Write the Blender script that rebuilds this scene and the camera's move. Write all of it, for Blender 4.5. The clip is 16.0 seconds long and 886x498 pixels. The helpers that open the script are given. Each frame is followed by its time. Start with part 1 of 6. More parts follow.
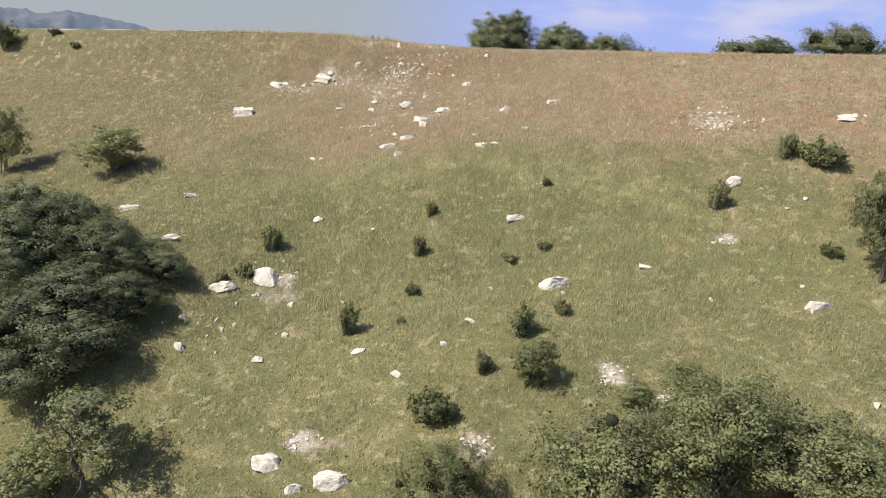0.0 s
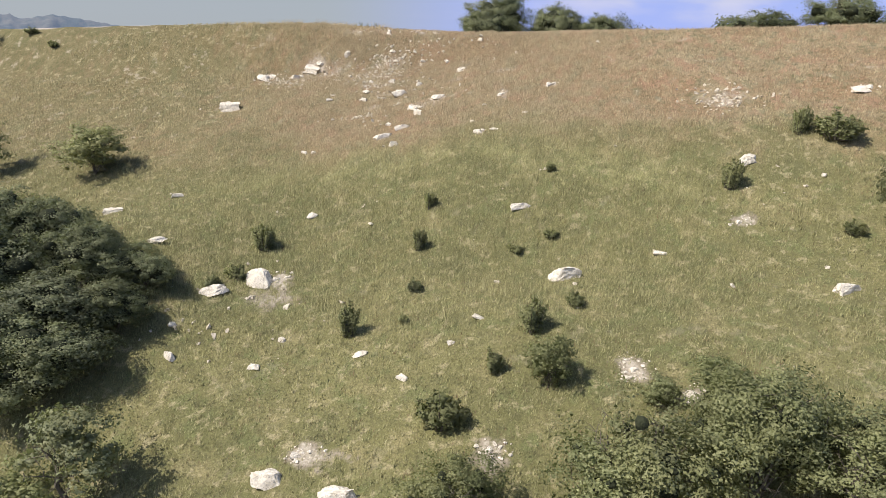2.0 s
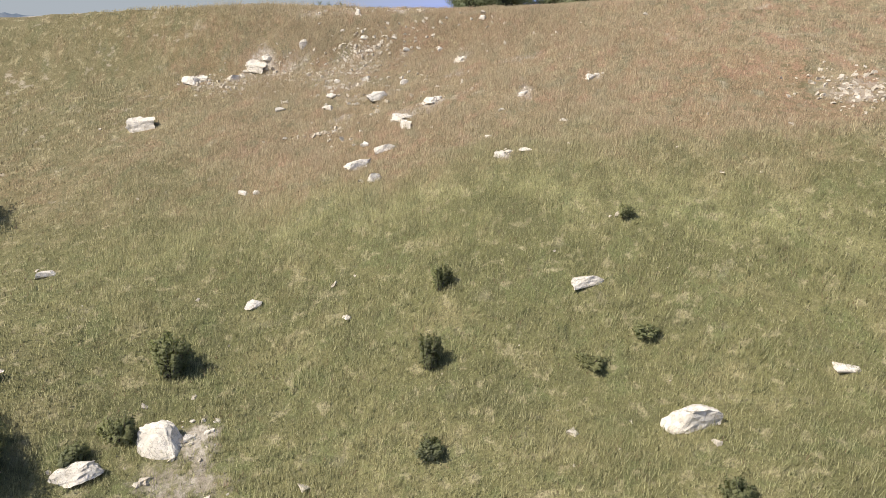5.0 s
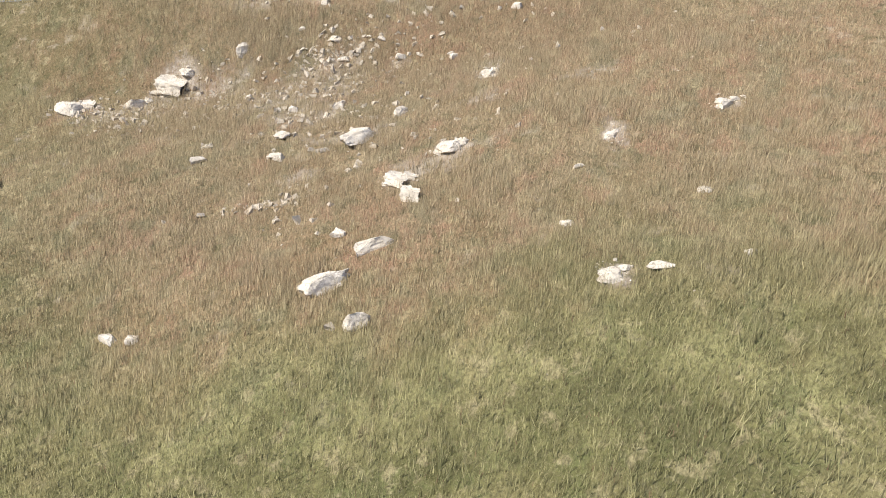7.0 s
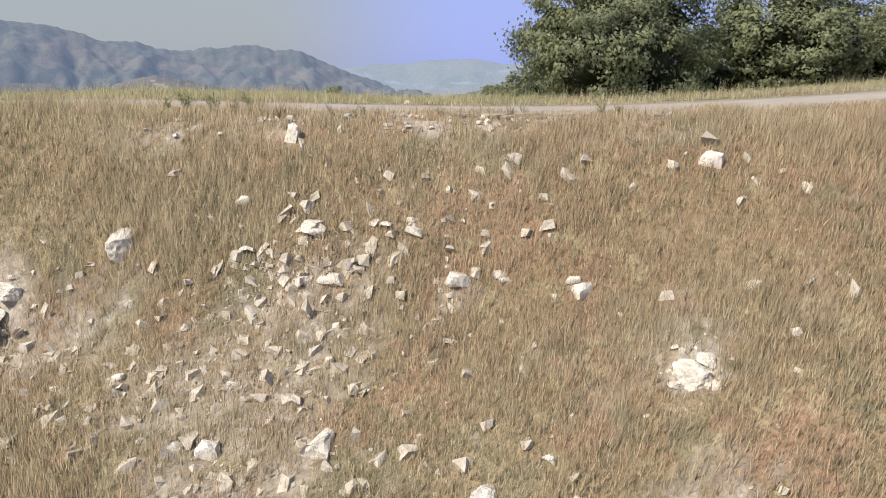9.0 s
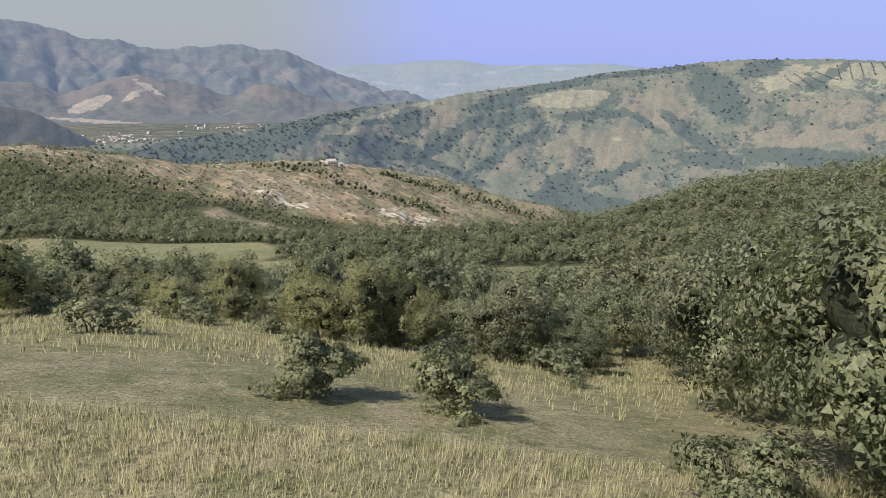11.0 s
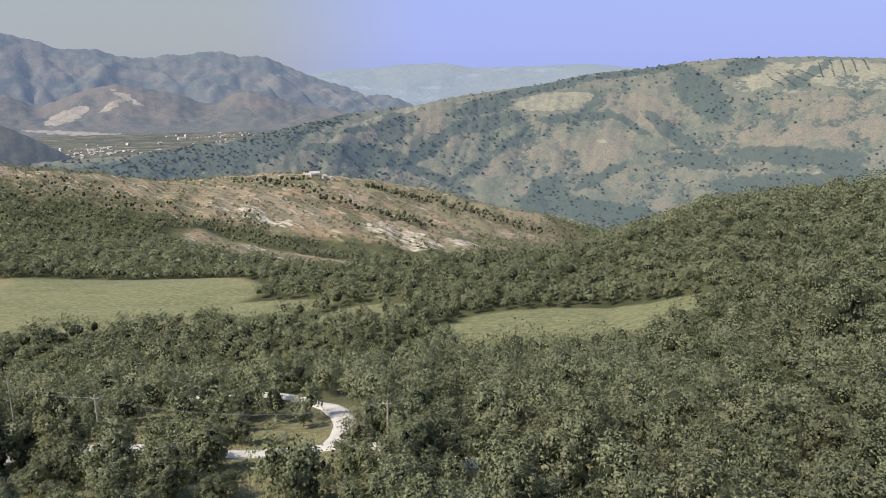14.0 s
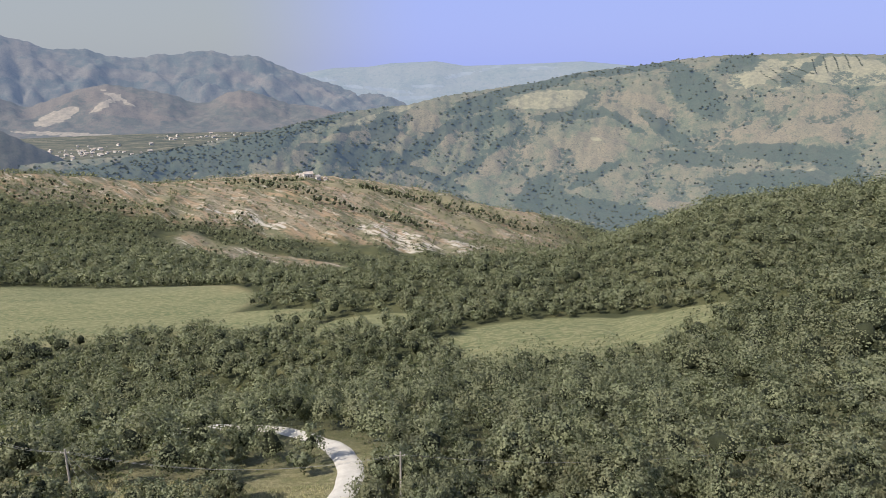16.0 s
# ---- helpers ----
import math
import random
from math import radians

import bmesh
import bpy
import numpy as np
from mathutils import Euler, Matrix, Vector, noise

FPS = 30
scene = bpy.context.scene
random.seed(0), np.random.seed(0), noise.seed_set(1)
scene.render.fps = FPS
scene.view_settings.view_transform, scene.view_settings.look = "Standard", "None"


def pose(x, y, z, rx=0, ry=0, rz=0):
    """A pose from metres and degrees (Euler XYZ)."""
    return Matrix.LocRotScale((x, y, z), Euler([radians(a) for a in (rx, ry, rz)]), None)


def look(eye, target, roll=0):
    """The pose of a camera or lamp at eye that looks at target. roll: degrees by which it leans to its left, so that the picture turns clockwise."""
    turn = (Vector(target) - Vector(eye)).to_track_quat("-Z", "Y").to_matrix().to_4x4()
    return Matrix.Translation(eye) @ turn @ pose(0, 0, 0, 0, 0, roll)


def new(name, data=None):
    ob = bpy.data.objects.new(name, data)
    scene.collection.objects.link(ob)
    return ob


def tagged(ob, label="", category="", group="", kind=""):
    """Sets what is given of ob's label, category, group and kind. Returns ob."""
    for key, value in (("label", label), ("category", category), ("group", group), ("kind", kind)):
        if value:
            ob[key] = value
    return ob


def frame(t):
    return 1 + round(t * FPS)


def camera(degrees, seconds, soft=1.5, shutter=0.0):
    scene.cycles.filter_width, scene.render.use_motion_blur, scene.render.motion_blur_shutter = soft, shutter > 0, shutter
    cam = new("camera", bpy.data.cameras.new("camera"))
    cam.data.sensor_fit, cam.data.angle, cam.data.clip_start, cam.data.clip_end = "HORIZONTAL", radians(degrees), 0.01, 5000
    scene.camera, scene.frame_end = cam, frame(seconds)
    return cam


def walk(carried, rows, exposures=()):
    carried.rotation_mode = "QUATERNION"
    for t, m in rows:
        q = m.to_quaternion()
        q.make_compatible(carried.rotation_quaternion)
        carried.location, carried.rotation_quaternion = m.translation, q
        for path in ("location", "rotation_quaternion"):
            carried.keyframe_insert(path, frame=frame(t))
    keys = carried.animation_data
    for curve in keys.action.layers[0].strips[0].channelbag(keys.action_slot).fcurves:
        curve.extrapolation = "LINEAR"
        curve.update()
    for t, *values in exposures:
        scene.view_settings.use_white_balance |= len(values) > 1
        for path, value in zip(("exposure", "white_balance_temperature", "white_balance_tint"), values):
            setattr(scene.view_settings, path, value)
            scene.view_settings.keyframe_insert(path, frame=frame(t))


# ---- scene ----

# ---------------------------------------------------------------- camera
cam = camera(66.0, 16.0, soft=0.45)
# seconds, x, y, z, yaw, pitch, roll
FLIGHT = [
    (0.0, 0.00, 0.00, -0.00, 5.72, -12.89, 6.70),
    (0.5, -0.11, 0.48, -0.16, 5.65, -12.92, 6.16),
    (1.0, -0.31, 1.01, -0.22, 5.57, -13.07, 5.63),
    (1.5, -0.52, 1.50, -0.38, 5.44, -13.18, 5.18),
    (2.0, -0.77, 2.73, -0.60, 5.30, -13.53, 4.67),
    (2.5, -1.15, 5.13, -0.61, 5.17, -13.61, 4.21),
    (3.0, -1.82, 8.31, -0.63, 4.93, -13.68, 3.79),
    (3.5, -2.42, 11.83, -0.67, 4.80, -13.77, 3.38),
    (5.8, -7.26, 32.55, 0.79, 1.92, -15.09, 2.15),
    (6.0, -7.69, 34.73, 0.84, 1.65, -15.14, 2.10),
    (6.5, -8.20, 40.50, 0.97, 1.73, -15.17, 1.84),
    (7.0, -8.98, 46.65, 1.41, 1.64, -14.90, 1.66),
    (7.5, -9.76, 52.43, 2.76, 1.60, -15.14, 1.54),
    (8.0, -10.71, 58.73, 4.59, 1.66, -15.05, 1.48),
    (8.5, -11.54, 64.49, 6.02, 2.01, -15.15, 1.23),
    (9.0, -12.71, 70.55, 7.32, 1.97, -15.22, 0.87),
    (9.5, -13.84, 76.20, 8.65, 1.86, -15.45, 0.84),
    (10.0, -15.14, 82.50, 10.20, 1.39, -15.23, 1.29),
    (10.2, -15.67, 85.01, 11.05, 1.26, -15.16, 1.43),
    (12.3, -17.26, 107.00, 17.16, -0.01, -15.28, 0.73),
    (12.5, -17.57, 108.51, 18.17, -0.03, -15.10, 0.68),
    (13.0, -18.38, 112.42, 21.04, -0.14, -15.00, 0.51),
    (13.5, -19.14, 115.79, 23.04, -0.28, -15.00, 0.39),
    (14.0, -20.07, 119.23, 23.84, -0.44, -15.06, 0.27),
    (14.5, -20.74, 122.10, 24.15, -0.55, -15.12, 0.17),
    (15.0, -21.58, 125.44, 24.20, -0.70, -15.17, 0.14),
    (15.5, -22.38, 128.15, 24.33, -0.86, -15.17, 0.11),
    (16.0, -23.02, 131.00, 24.55, -1.00, -15.20, -0.00),
]


def heading(x, y, z, yaw, pitch, roll):
    a, b = radians(yaw), radians(pitch)
    ahead = Vector((-math.sin(a) * math.cos(b), math.cos(a) * math.cos(b), math.sin(b)))
    eye = Vector((x, y, z))
    return look(eye, eye + ahead * 10, roll)


walk(cam, [(row[0], heading(*row[1:])) for row in FLIGHT])

# ---------------------------------------------------------------- sky and sun
SUN_FROM = Vector((-0.60, -0.38, 0.76)).normalized()
world = bpy.data.worlds.new("sky")
scene.world = world
world.use_nodes = True
wn, wl = world.node_tree.nodes, world.node_tree.links
sky = wn.new("ShaderNodeTexSky")
sky.sky_type = "NISHITA"
sky.sun_disc = False
sky.sun_elevation = math.asin(SUN_FROM.z)
sky.sun_rotation = math.atan2(SUN_FROM.x, SUN_FROM.y)
sky.air_density, sky.dust_density, sky.ozone_density = 1.0, 1.5, 2.0

def wnode(kind, *values, **sets):
    n = wn.new(kind)
    for k, v in sets.items():
        setattr(n, k, v)
    for v, s in zip(values, n.inputs):
        if hasattr(v, "is_output"):
            wl.new(v, s)
        elif v is not None:
            s.default_value = v
    return n


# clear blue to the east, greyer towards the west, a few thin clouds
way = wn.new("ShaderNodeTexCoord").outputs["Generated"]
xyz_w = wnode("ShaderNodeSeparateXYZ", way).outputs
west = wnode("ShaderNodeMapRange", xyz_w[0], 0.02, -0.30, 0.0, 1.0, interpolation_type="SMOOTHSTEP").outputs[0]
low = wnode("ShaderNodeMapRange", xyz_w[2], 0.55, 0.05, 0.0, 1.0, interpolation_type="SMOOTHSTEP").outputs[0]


def wmix(f, a, b):
    n = wn.new("ShaderNodeMix")
    n.data_type = "RGBA"
    for v, s in ((f, n.inputs[0]), (a, n.inputs[6]), (b, n.inputs[7])):
        if hasattr(v, "is_output"):
            wl.new(v, s)
        else:
            s.default_value = v
    return n.outputs[2]


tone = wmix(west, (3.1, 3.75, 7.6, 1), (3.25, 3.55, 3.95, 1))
stretch = wnode("ShaderNodeMapping", way)
stretch.inputs["Scale"].default_value = (3.0, 3.0, 11.0)
puff = wnode("ShaderNodeTexNoise", stretch.outputs[0])
puff.inputs["Scale"].default_value, puff.inputs["Detail"].default_value = 1.6, 5
high = wnode("ShaderNodeMapRange", xyz_w[2], 0.085, 0.13, 0.0, 0.75).outputs[0]
cloud = wnode("ShaderNodeMapRange", puff.outputs["Fac"], 0.50, 0.68, 0.0, 1.0, interpolation_type="SMOOTHSTEP").outputs[0]
cloud = wnode("ShaderNodeMath", cloud, high, operation="MULTIPLY").outputs[0]
tone = wmix(cloud, tone, (6.0, 5.7, 6.8, 1))
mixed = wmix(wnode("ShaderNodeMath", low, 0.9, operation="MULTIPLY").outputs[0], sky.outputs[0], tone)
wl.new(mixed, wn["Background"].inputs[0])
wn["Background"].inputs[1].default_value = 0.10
sun = new("sun", bpy.data.lights.new("sun", "SUN"))
sun.data.energy, sun.data.angle, sun.data.color = 4.0, radians(0.6), (1.0, 0.93, 0.83)
sun.matrix_world = look(SUN_FROM * 100, (0, 0, 0))
scene.view_settings.exposure = 0.35

# ---------------------------------------------------------------- shape of the land
def smooth(a, b, v):
    t = np.clip((v - a) / (b - a), 0, 1)
    return t * t * (3 - 2 * t)


def waves(x, y, size, seed, octaves=4):
    """Soft rolling noise of about -1 to 1, made of turned sine waves."""
    rng = np.random.RandomState(seed)
    total, amp, s = 0, 1.0, size
    for _ in range(octaves):
        part_sum = 0
        for _ in range(5):
            a, p = rng.rand() * 6.283, rng.rand() * 6.283
            k = 6.283 / (s * (0.7 + 0.6 * rng.rand()))
            part_sum = part_sum + np.sin(k * (x * math.cos(a) + y * math.sin(a)) + p)
        total, amp, s = total + amp * part_sum / 3.2, amp * 0.5, s * 0.47
    return total / 1.6


ROAD_HALF = 2.4


def road_mid(x):
    """y of the hill road's middle line."""
    return 95.95 - 0.10 * (x + 15) + 0.0009 * (x + 15) ** 2


def hilltop(x):
    """Height of the road along the hilltop."""
    right, left = np.logaddexp(0, (x + 8) / 3.0) * 3.0, np.maximum(-26 - x, 0)
    return 5.54 + 0.086 * right - 0.075 * (left - 8 * (1 - np.exp(-left / 8)))


VIEW = (-20.0, 122.0)
AZ = [-70, -33, -22, -10, 0, 8, 15, 22, 33, 70]
REACH = [230, 290, 380, 470, 720, 1000, 1230, 1700, 2200, 5200]
LEVEL = [
    [-85, -84, -80, -72, -68, -66, -64, -55, -36, -10],
    [-90, -90, -88, -82, -76, -72, -70, -58, -38, -10],
    [-90, -92, -92, -92, -88, -84, -76, -60, -40, -10],
    [-85, -98, -112, -134, -138, -132, -92, -66, -46, -10],
    [-100, -122, -145, -168, -180, -184, -195, -195, -190, -150],
    [-100, -100, -136, -150, -190, -235, -260, -265, -265, -240],
    [-158, -158, -170, -164, -202, -238, -272, -300, -330, -300],
    [-225, -235, -262, -280, -340, -390, -410, -410, -410, -400],
    [-266, -266, -268, -272, -330, -420, -450, -450, -450, -450],
    [-270, -270, -272, -290, -400, -450, -450, -450, -450, -450],
]
LEVEL_T = np.array(LEVEL, float)


def far_land(x, y):
    dx, dy = x - VIEW[0], y - VIEW[1]
    r = np.hypot(dx, dy)
    az = np.degrees(np.arctan2(dx, dy))
    az = np.clip(az, -70, 70)
    cols = np.stack([np.interp(az, AZ, row) for row in LEVEL_T])
    z = np.full(r.shape, 0.0) + cols[0]
    for k in range(len(REACH) - 1):
        t = np.clip((r - REACH[k]) / (REACH[k + 1] - REACH[k]), 0, 1)
        t = 0.5 * t + 0.5 * t * t * (3 - 2 * t)
        z = np.where(r > REACH[k], cols[k] + (cols[k + 1] - cols[k]) * t, z)
    rough = smooth(380, 800, r) * (1 - 0.6 * smooth(1500, 2400, r))
    z = z + rough * (6 * waves(x, y, 210, 5, 3) + 3.0 * waves(x, y, 46, 6, 3))
    return z


def land(x, y):
    """Height of the ground."""
    x, y = np.asarray(x, float), np.asarray(y, float)
    top, mid = hilltop(np.clip(x, -160, 160)), road_mid(np.clip(x, -120, 120))
    xs = np.clip(x, -140, 120)
    face = -5.0 + 0.45 * (y - 70) + 0.15 * (xs + 10)
    face = face + 4.0 * np.exp(-((x + 34) / 13) ** 2 - ((y - 50) / 9) ** 2)
    face = face - 1.9 * np.exp(-((y - 52) / 6) ** 2) * np.exp(-((x - 4) / 26) ** 2)
    face = face - 0.35 + 0.85 * np.tanh((x + 8) / 7)
    face = face + 0.40 * waves(x, y, 19, 11, 3) + 0.9 * np.exp(-((y - 66 + 0.1 * x) / 3) ** 2) * smooth(-28, -8, x)
    edge = mid - ROAD_HALF - 1.2
    low = np.minimum(face, top)
    t = smooth(edge - 6.0, edge, y)
    z = low * (1 - t) + (top + 0.10) * t
    # the far shoulder and the wooded slope behind the road
    brow = mid + 7.4 - 0.10 * (np.clip(x, -60, 5) + 15) + 0.8 * np.sin(x * 0.16)
    d = np.maximum(y - brow, 0)
    back = top + 0.1 - 0.373 * d + 0.0002 * d * d + 0.373 * 4 * (1 - np.exp(-d / 4))
    back = back + smooth(4, 40, d) * (0.8 * waves(x, y, 37, 21, 3))
    z = np.where(y > brow, back, z)
    r = np.hypot(x - VIEW[0], y - VIEW[1])
    m = smooth(120, 230, r) * smooth(96, 150, y)
    z = z * (1 - m) + far_land(x, y) * m
    # the ground behind the start falls away to a valley
    z = np.where(y < 0, np.maximum(z, -60 + 6 * waves(x, y, 150, 9, 2) - 0.02 * np.abs(y)), z)
    return z


def at_ground(x, y):
    return float(land(np.array([x]), np.array([y]))[0])

# ---------------------------------------------------------------- mesh helpers
def raw_mesh(name, verts, quads=None, tris=None, mats=(), shade=False, normals=None):
    """A mesh from numpy arrays of vertices and faces."""
    me = bpy.data.meshes.new(name)
    verts = np.asarray(verts, np.float32)
    loops, starts, n = [], [], 0
    for block, k in ((quads, 4), (tris, 3)):
        if block is not None and len(block):
            block = np.asarray(block, np.int32)
            loops.append(block.ravel())
            starts.append(n + k * np.arange(len(block), dtype=np.int32))
            n += block.size
    loops, starts = np.concatenate(loops), np.concatenate(starts)
    me.vertices.add(len(verts))
    me.vertices.foreach_set("co", verts.ravel())
    me.loops.add(len(loops))
    me.loops.foreach_set("vertex_index", loops)
    me.polygons.add(len(starts))
    me.polygons.foreach_set("loop_start", starts)
    me.polygons.foreach_set("use_smooth", np.full(len(starts), bool(shade)))
    for m in mats:
        me.materials.append(m)
    me.update(calc_edges=True)
    if normals is not None:
        me.attributes.new("custom_normal", "FLOAT_VECTOR", "POINT").data.foreach_set("vector", np.asarray(normals, np.float32).ravel())
    return me


def grid_faces(rows, cols, closed=False):
    a = np.arange(rows * cols).reshape(rows, cols)
    if closed:
        a = np.concatenate([a, a[:, :1]], 1)
    return np.stack([a[:-1, :-1], a[:-1, 1:], a[1:, 1:], a[1:, :-1]], -1).reshape(-1, 4)

# ---------------------------------------------------------------- materials
class Nodes:
    """Small wrapper to write node materials in few lines."""

    def __init__(self, name):
        self.mat = bpy.data.materials.new(name)
        self.mat.use_nodes = True
        self.t = self.mat.node_tree
        self.bsdf = self.t.nodes["Principled BSDF"]
        self.bsdf.inputs["Specular IOR Level"].default_value = 0.25

    def node(self, kind, **sets):
        n = self.t.nodes.new(kind)
        for k, v in sets.items():
            setattr(n, k, v)
        return n

    def link(self, a, b):
        self.t.links.new(a, b)

    def put(self, value, socket):
        if hasattr(value, "is_output"):
            self.link(value, socket)
        elif isinstance(value, tuple) and len(value) == 3 and socket.type == "RGBA":
            socket.default_value = (*value, 1)
        else:
            socket.default_value = value

    def place(self):
        return self.node("ShaderNodeNewGeometry").outputs["Position"]

    def noise(self, scale, detail=4, rough=0.55, at=None, stretch=None, color=False):
        n = self.node("ShaderNodeTexNoise")
        n.inputs["Scale"].default_value, n.inputs["Detail"].default_value, n.inputs["Roughness"].default_value = scale, detail, rough
        at = at or self.place()
        if stretch:
            m = self.node("ShaderNodeMapping")
            m.inputs["Scale"].default_value = stretch
            self.link(at, m.inputs[0])
            at = m.outputs[0]
        self.link(at, n.inputs["Vector"])
        return n.outputs["Color" if color else "Fac"]

    def streaks(self, along, across, way, detail=5):
        """Noise drawn out along a compass direction of the plan."""
        x, y, z = self.xyz()
        c, s = math.cos(way), math.sin(way)
        u = self.math("ADD", self.math("MULTIPLY", x, c * along), self.math("MULTIPLY", y, s * along))
        v = self.math("SUBTRACT", self.math("MULTIPLY", y, c * across), self.math("MULTIPLY", x, s * across))
        m = self.node("ShaderNodeCombineXYZ")
        self.put(u, m.inputs[0])
        self.put(v, m.inputs[1])
        return self.noise(1.0, detail, 0.65, at=m.outputs[0])

    def math(self, op, a, b=0.0, c=0.0, clamp=False):
        n = self.node("ShaderNodeMath", operation=op, use_clamp=clamp)
        for v, s in zip((a, b, c), n.inputs):
            self.put(v, s)
        return n.outputs[0]

    def between(self, v, lo, hi):
        n = self.node("ShaderNodeMapRange", interpolation_type="SMOOTHSTEP")
        for val, s in zip((v, lo, hi, 0.0, 1.0), n.inputs):
            self.put(val, s)
        return n.outputs[0]

    def mix(self, f, a, b, mode="MIX"):
        n = self.node("ShaderNodeMix", data_type="RGBA", blend_type=mode)
        self.put(f, n.inputs[0])
        self.put(a, n.inputs[6])
        self.put(b, n.inputs[7])
        return n.outputs[2]

    def xyz(self):
        n = self.node("ShaderNodeSeparateXYZ")
        self.link(self.place(), n.inputs[0])
        return n.outputs

    def bump(self, height, strength, distance):
        n = self.node("ShaderNodeBump")
        n.inputs["Strength"].default_value, n.inputs["Distance"].default_value = strength, distance
        self.link(height, n.inputs["Height"])
        self.link(n.outputs[0], self.bsdf.inputs["Normal"])

    def done(self, color, rough=0.9):
        self.put(color, self.bsdf.inputs["Base Color"])
        self.put(rough, self.bsdf.inputs["Roughness"])
        return self.mat


def spot(n, x0, y0, rx, ry, xyz, soft=0.35, ragged=0.0):
    """1 inside an oval of the plan, 0 outside, with a ragged edge."""
    a = n.math("DIVIDE", n.math("SUBTRACT", xyz[0], x0), rx)
    b = n.math("DIVIDE", n.math("SUBTRACT", xyz[1], y0), ry)
    q = n.math("SQRT", n.math("ADD", n.math("MULTIPLY", a, a), n.math("MULTIPLY", b, b)))
    if ragged:
        q = n.math("ADD", q, n.math("MULTIPLY", n.math("SUBTRACT", n.noise(ragged, 4, 0.6), 0.5), 2.2))
    return n.between(q, 1.0 + soft, 1.0 - soft)


def meadow_colour(n, parched=False):
    """Grass colour by place: green below, brown and rust-red dry grass towards the top."""
    xyz = n.xyz()
    big = n.noise(0.075, 4, 0.6)
    mid = n.noise(0.35, 4, 0.6)
    fine = n.noise(2.6, 4, 0.65)
    wob = n.math("MULTIPLY", n.math("SUBTRACT", big, 0.5), 16.0)
    wob2 = n.math("MULTIPLY", n.math("SUBTRACT", mid, 0.5), 8.0)
    ridge = n.math("ADD", n.math("ADD", n.math("ADD", xyz[1], n.math("MULTIPLY", xyz[0], 0.10)), wob), wob2)
    dry = n.math("MULTIPLY", n.between(ridge, 59.5, 73.0), n.between(xyz[1], 104.0, 96.5))
    dry = n.math("MULTIPLY", dry, n.math("ADD", 0.42, n.math("MULTIPLY", n.between(n.math("ADD", xyz[0], wob), -46.0, -18.0), 0.58)))
    green = n.mix(n.between(big, 0.35, 0.68), (0.150, 0.152, 0.060), (0.225, 0.212, 0.090))
    green = n.mix(n.between(mid, 0.48, 0.78), green, (0.31, 0.27, 0.135))
    green = n.mix(n.math("MULTIPLY", n.between(mid, 0.5, 0.3), 0.5), green, (0.115, 0.122, 0.058))
    brown = n.mix(n.between(mid, 0.35, 0.65), (0.325, 0.220, 0.135), (0.41, 0.315, 0.205))
    brown = n.mix(n.math("MULTIPLY", n.between(big, 0.46, 0.68), 0.62), brown, (0.348, 0.185, 0.113))
    brown = n.mix(n.math("MULTIPLY", n.between(fine, 0.52, 0.36), 0.45), brown, (0.17, 0.155, 0.085))
    c = n.mix(n.math("MULTIPLY", dry, 0.88), green, brown)
    dx = n.math("ADD", xyz[0], 15.0)
    rel = n.math("SUBTRACT", n.math("ADD", n.math("SUBTRACT", xyz[1], 95.95), n.math("MULTIPLY", dx, 0.10)), n.math("MULTIPLY", n.math("MULTIPLY", dx, dx), 0.0009))
    straw = n.mix(n.between(mid, 0.35, 0.65), (0.245, 0.238, 0.135), (0.40, 0.355, 0.23))
    c = n.mix(n.math("MULTIPLY", n.between(rel, 0.0, 2.5), 0.85), c, straw)
    c = n.mix(n.math("MULTIPLY", n.between(xyz[1], 112.0, 122.0), 0.75), c, n.mix(n.between(mid, 0.4, 0.65), (0.235, 0.225, 0.105), (0.345, 0.31, 0.165)))
    c = n.mix(n.math("MULTIPLY", n.between(fine, 0.55, 0.85), 0.4), c, (0.46, 0.40, 0.25))
    lip = n.math("ADD", xyz[1], n.math("ADD", n.math("MULTIPLY", xyz[0], 0.25), n.math("MULTIPLY", n.math("MULTIPLY", xyz[0], xyz[0]), 0.009)))
    lip = n.between(n.math("ABSOLUTE", n.math("SUBTRACT", n.math("ADD", lip, n.math("MULTIPLY", wob2, 0.5)), 63.2)), 3.2, 0.3)
    c = n.mix(n.math("MULTIPLY", n.math("MULTIPLY", lip, n.between(xyz[0], -30.0, -20.0)), n.math("MULTIPLY", n.between(xyz[0], 16.0, 9.0), n.math("MULTIPLY", n.between(mid, 0.34, 0.62), 0.8))), c, (0.37, 0.365, 0.17))
    herb, blush, pale = n.noise(0.55, 4, 0.6, stretch=(1, 1, 0.3)), n.noise(0.42, 4, 0.62, stretch=(1.3, 1, 0.2)), n.noise(0.8, 4, 0.65)
    c = n.mix(n.math("MULTIPLY", n.between(herb, 0.52, 0.64), 0.7), c, n.mix(dry, (0.155, 0.178, 0.070), (0.215, 0.205, 0.125)))
    c = n.mix(n.math("MULTIPLY", n.math("MULTIPLY", n.between(blush, 0.50, 0.64), 0.7), dry), c, (0.40, 0.235, 0.160))
    c = n.mix(n.math("MULTIPLY", n.between(pale, 0.58, 0.70), 0.45), c, n.mix(dry, (0.36, 0.335, 0.16), (0.46, 0.385, 0.25)))
    c = n.mix(n.math("MULTIPLY", n.between(n.math("ADD", xyz[0], wob), -22.0, -44.0), n.math("MULTIPLY", n.between(xyz[1], 118.0, 108.0), 0.42)), c, (0.135, 0.118, 0.056))
    clump = n.noise(1.25, 4, 0.65)
    c = n.mix(n.math("MULTIPLY", n.between(clump, 0.46, 0.34), 0.62), c, (0.112, 0.110, 0.050))
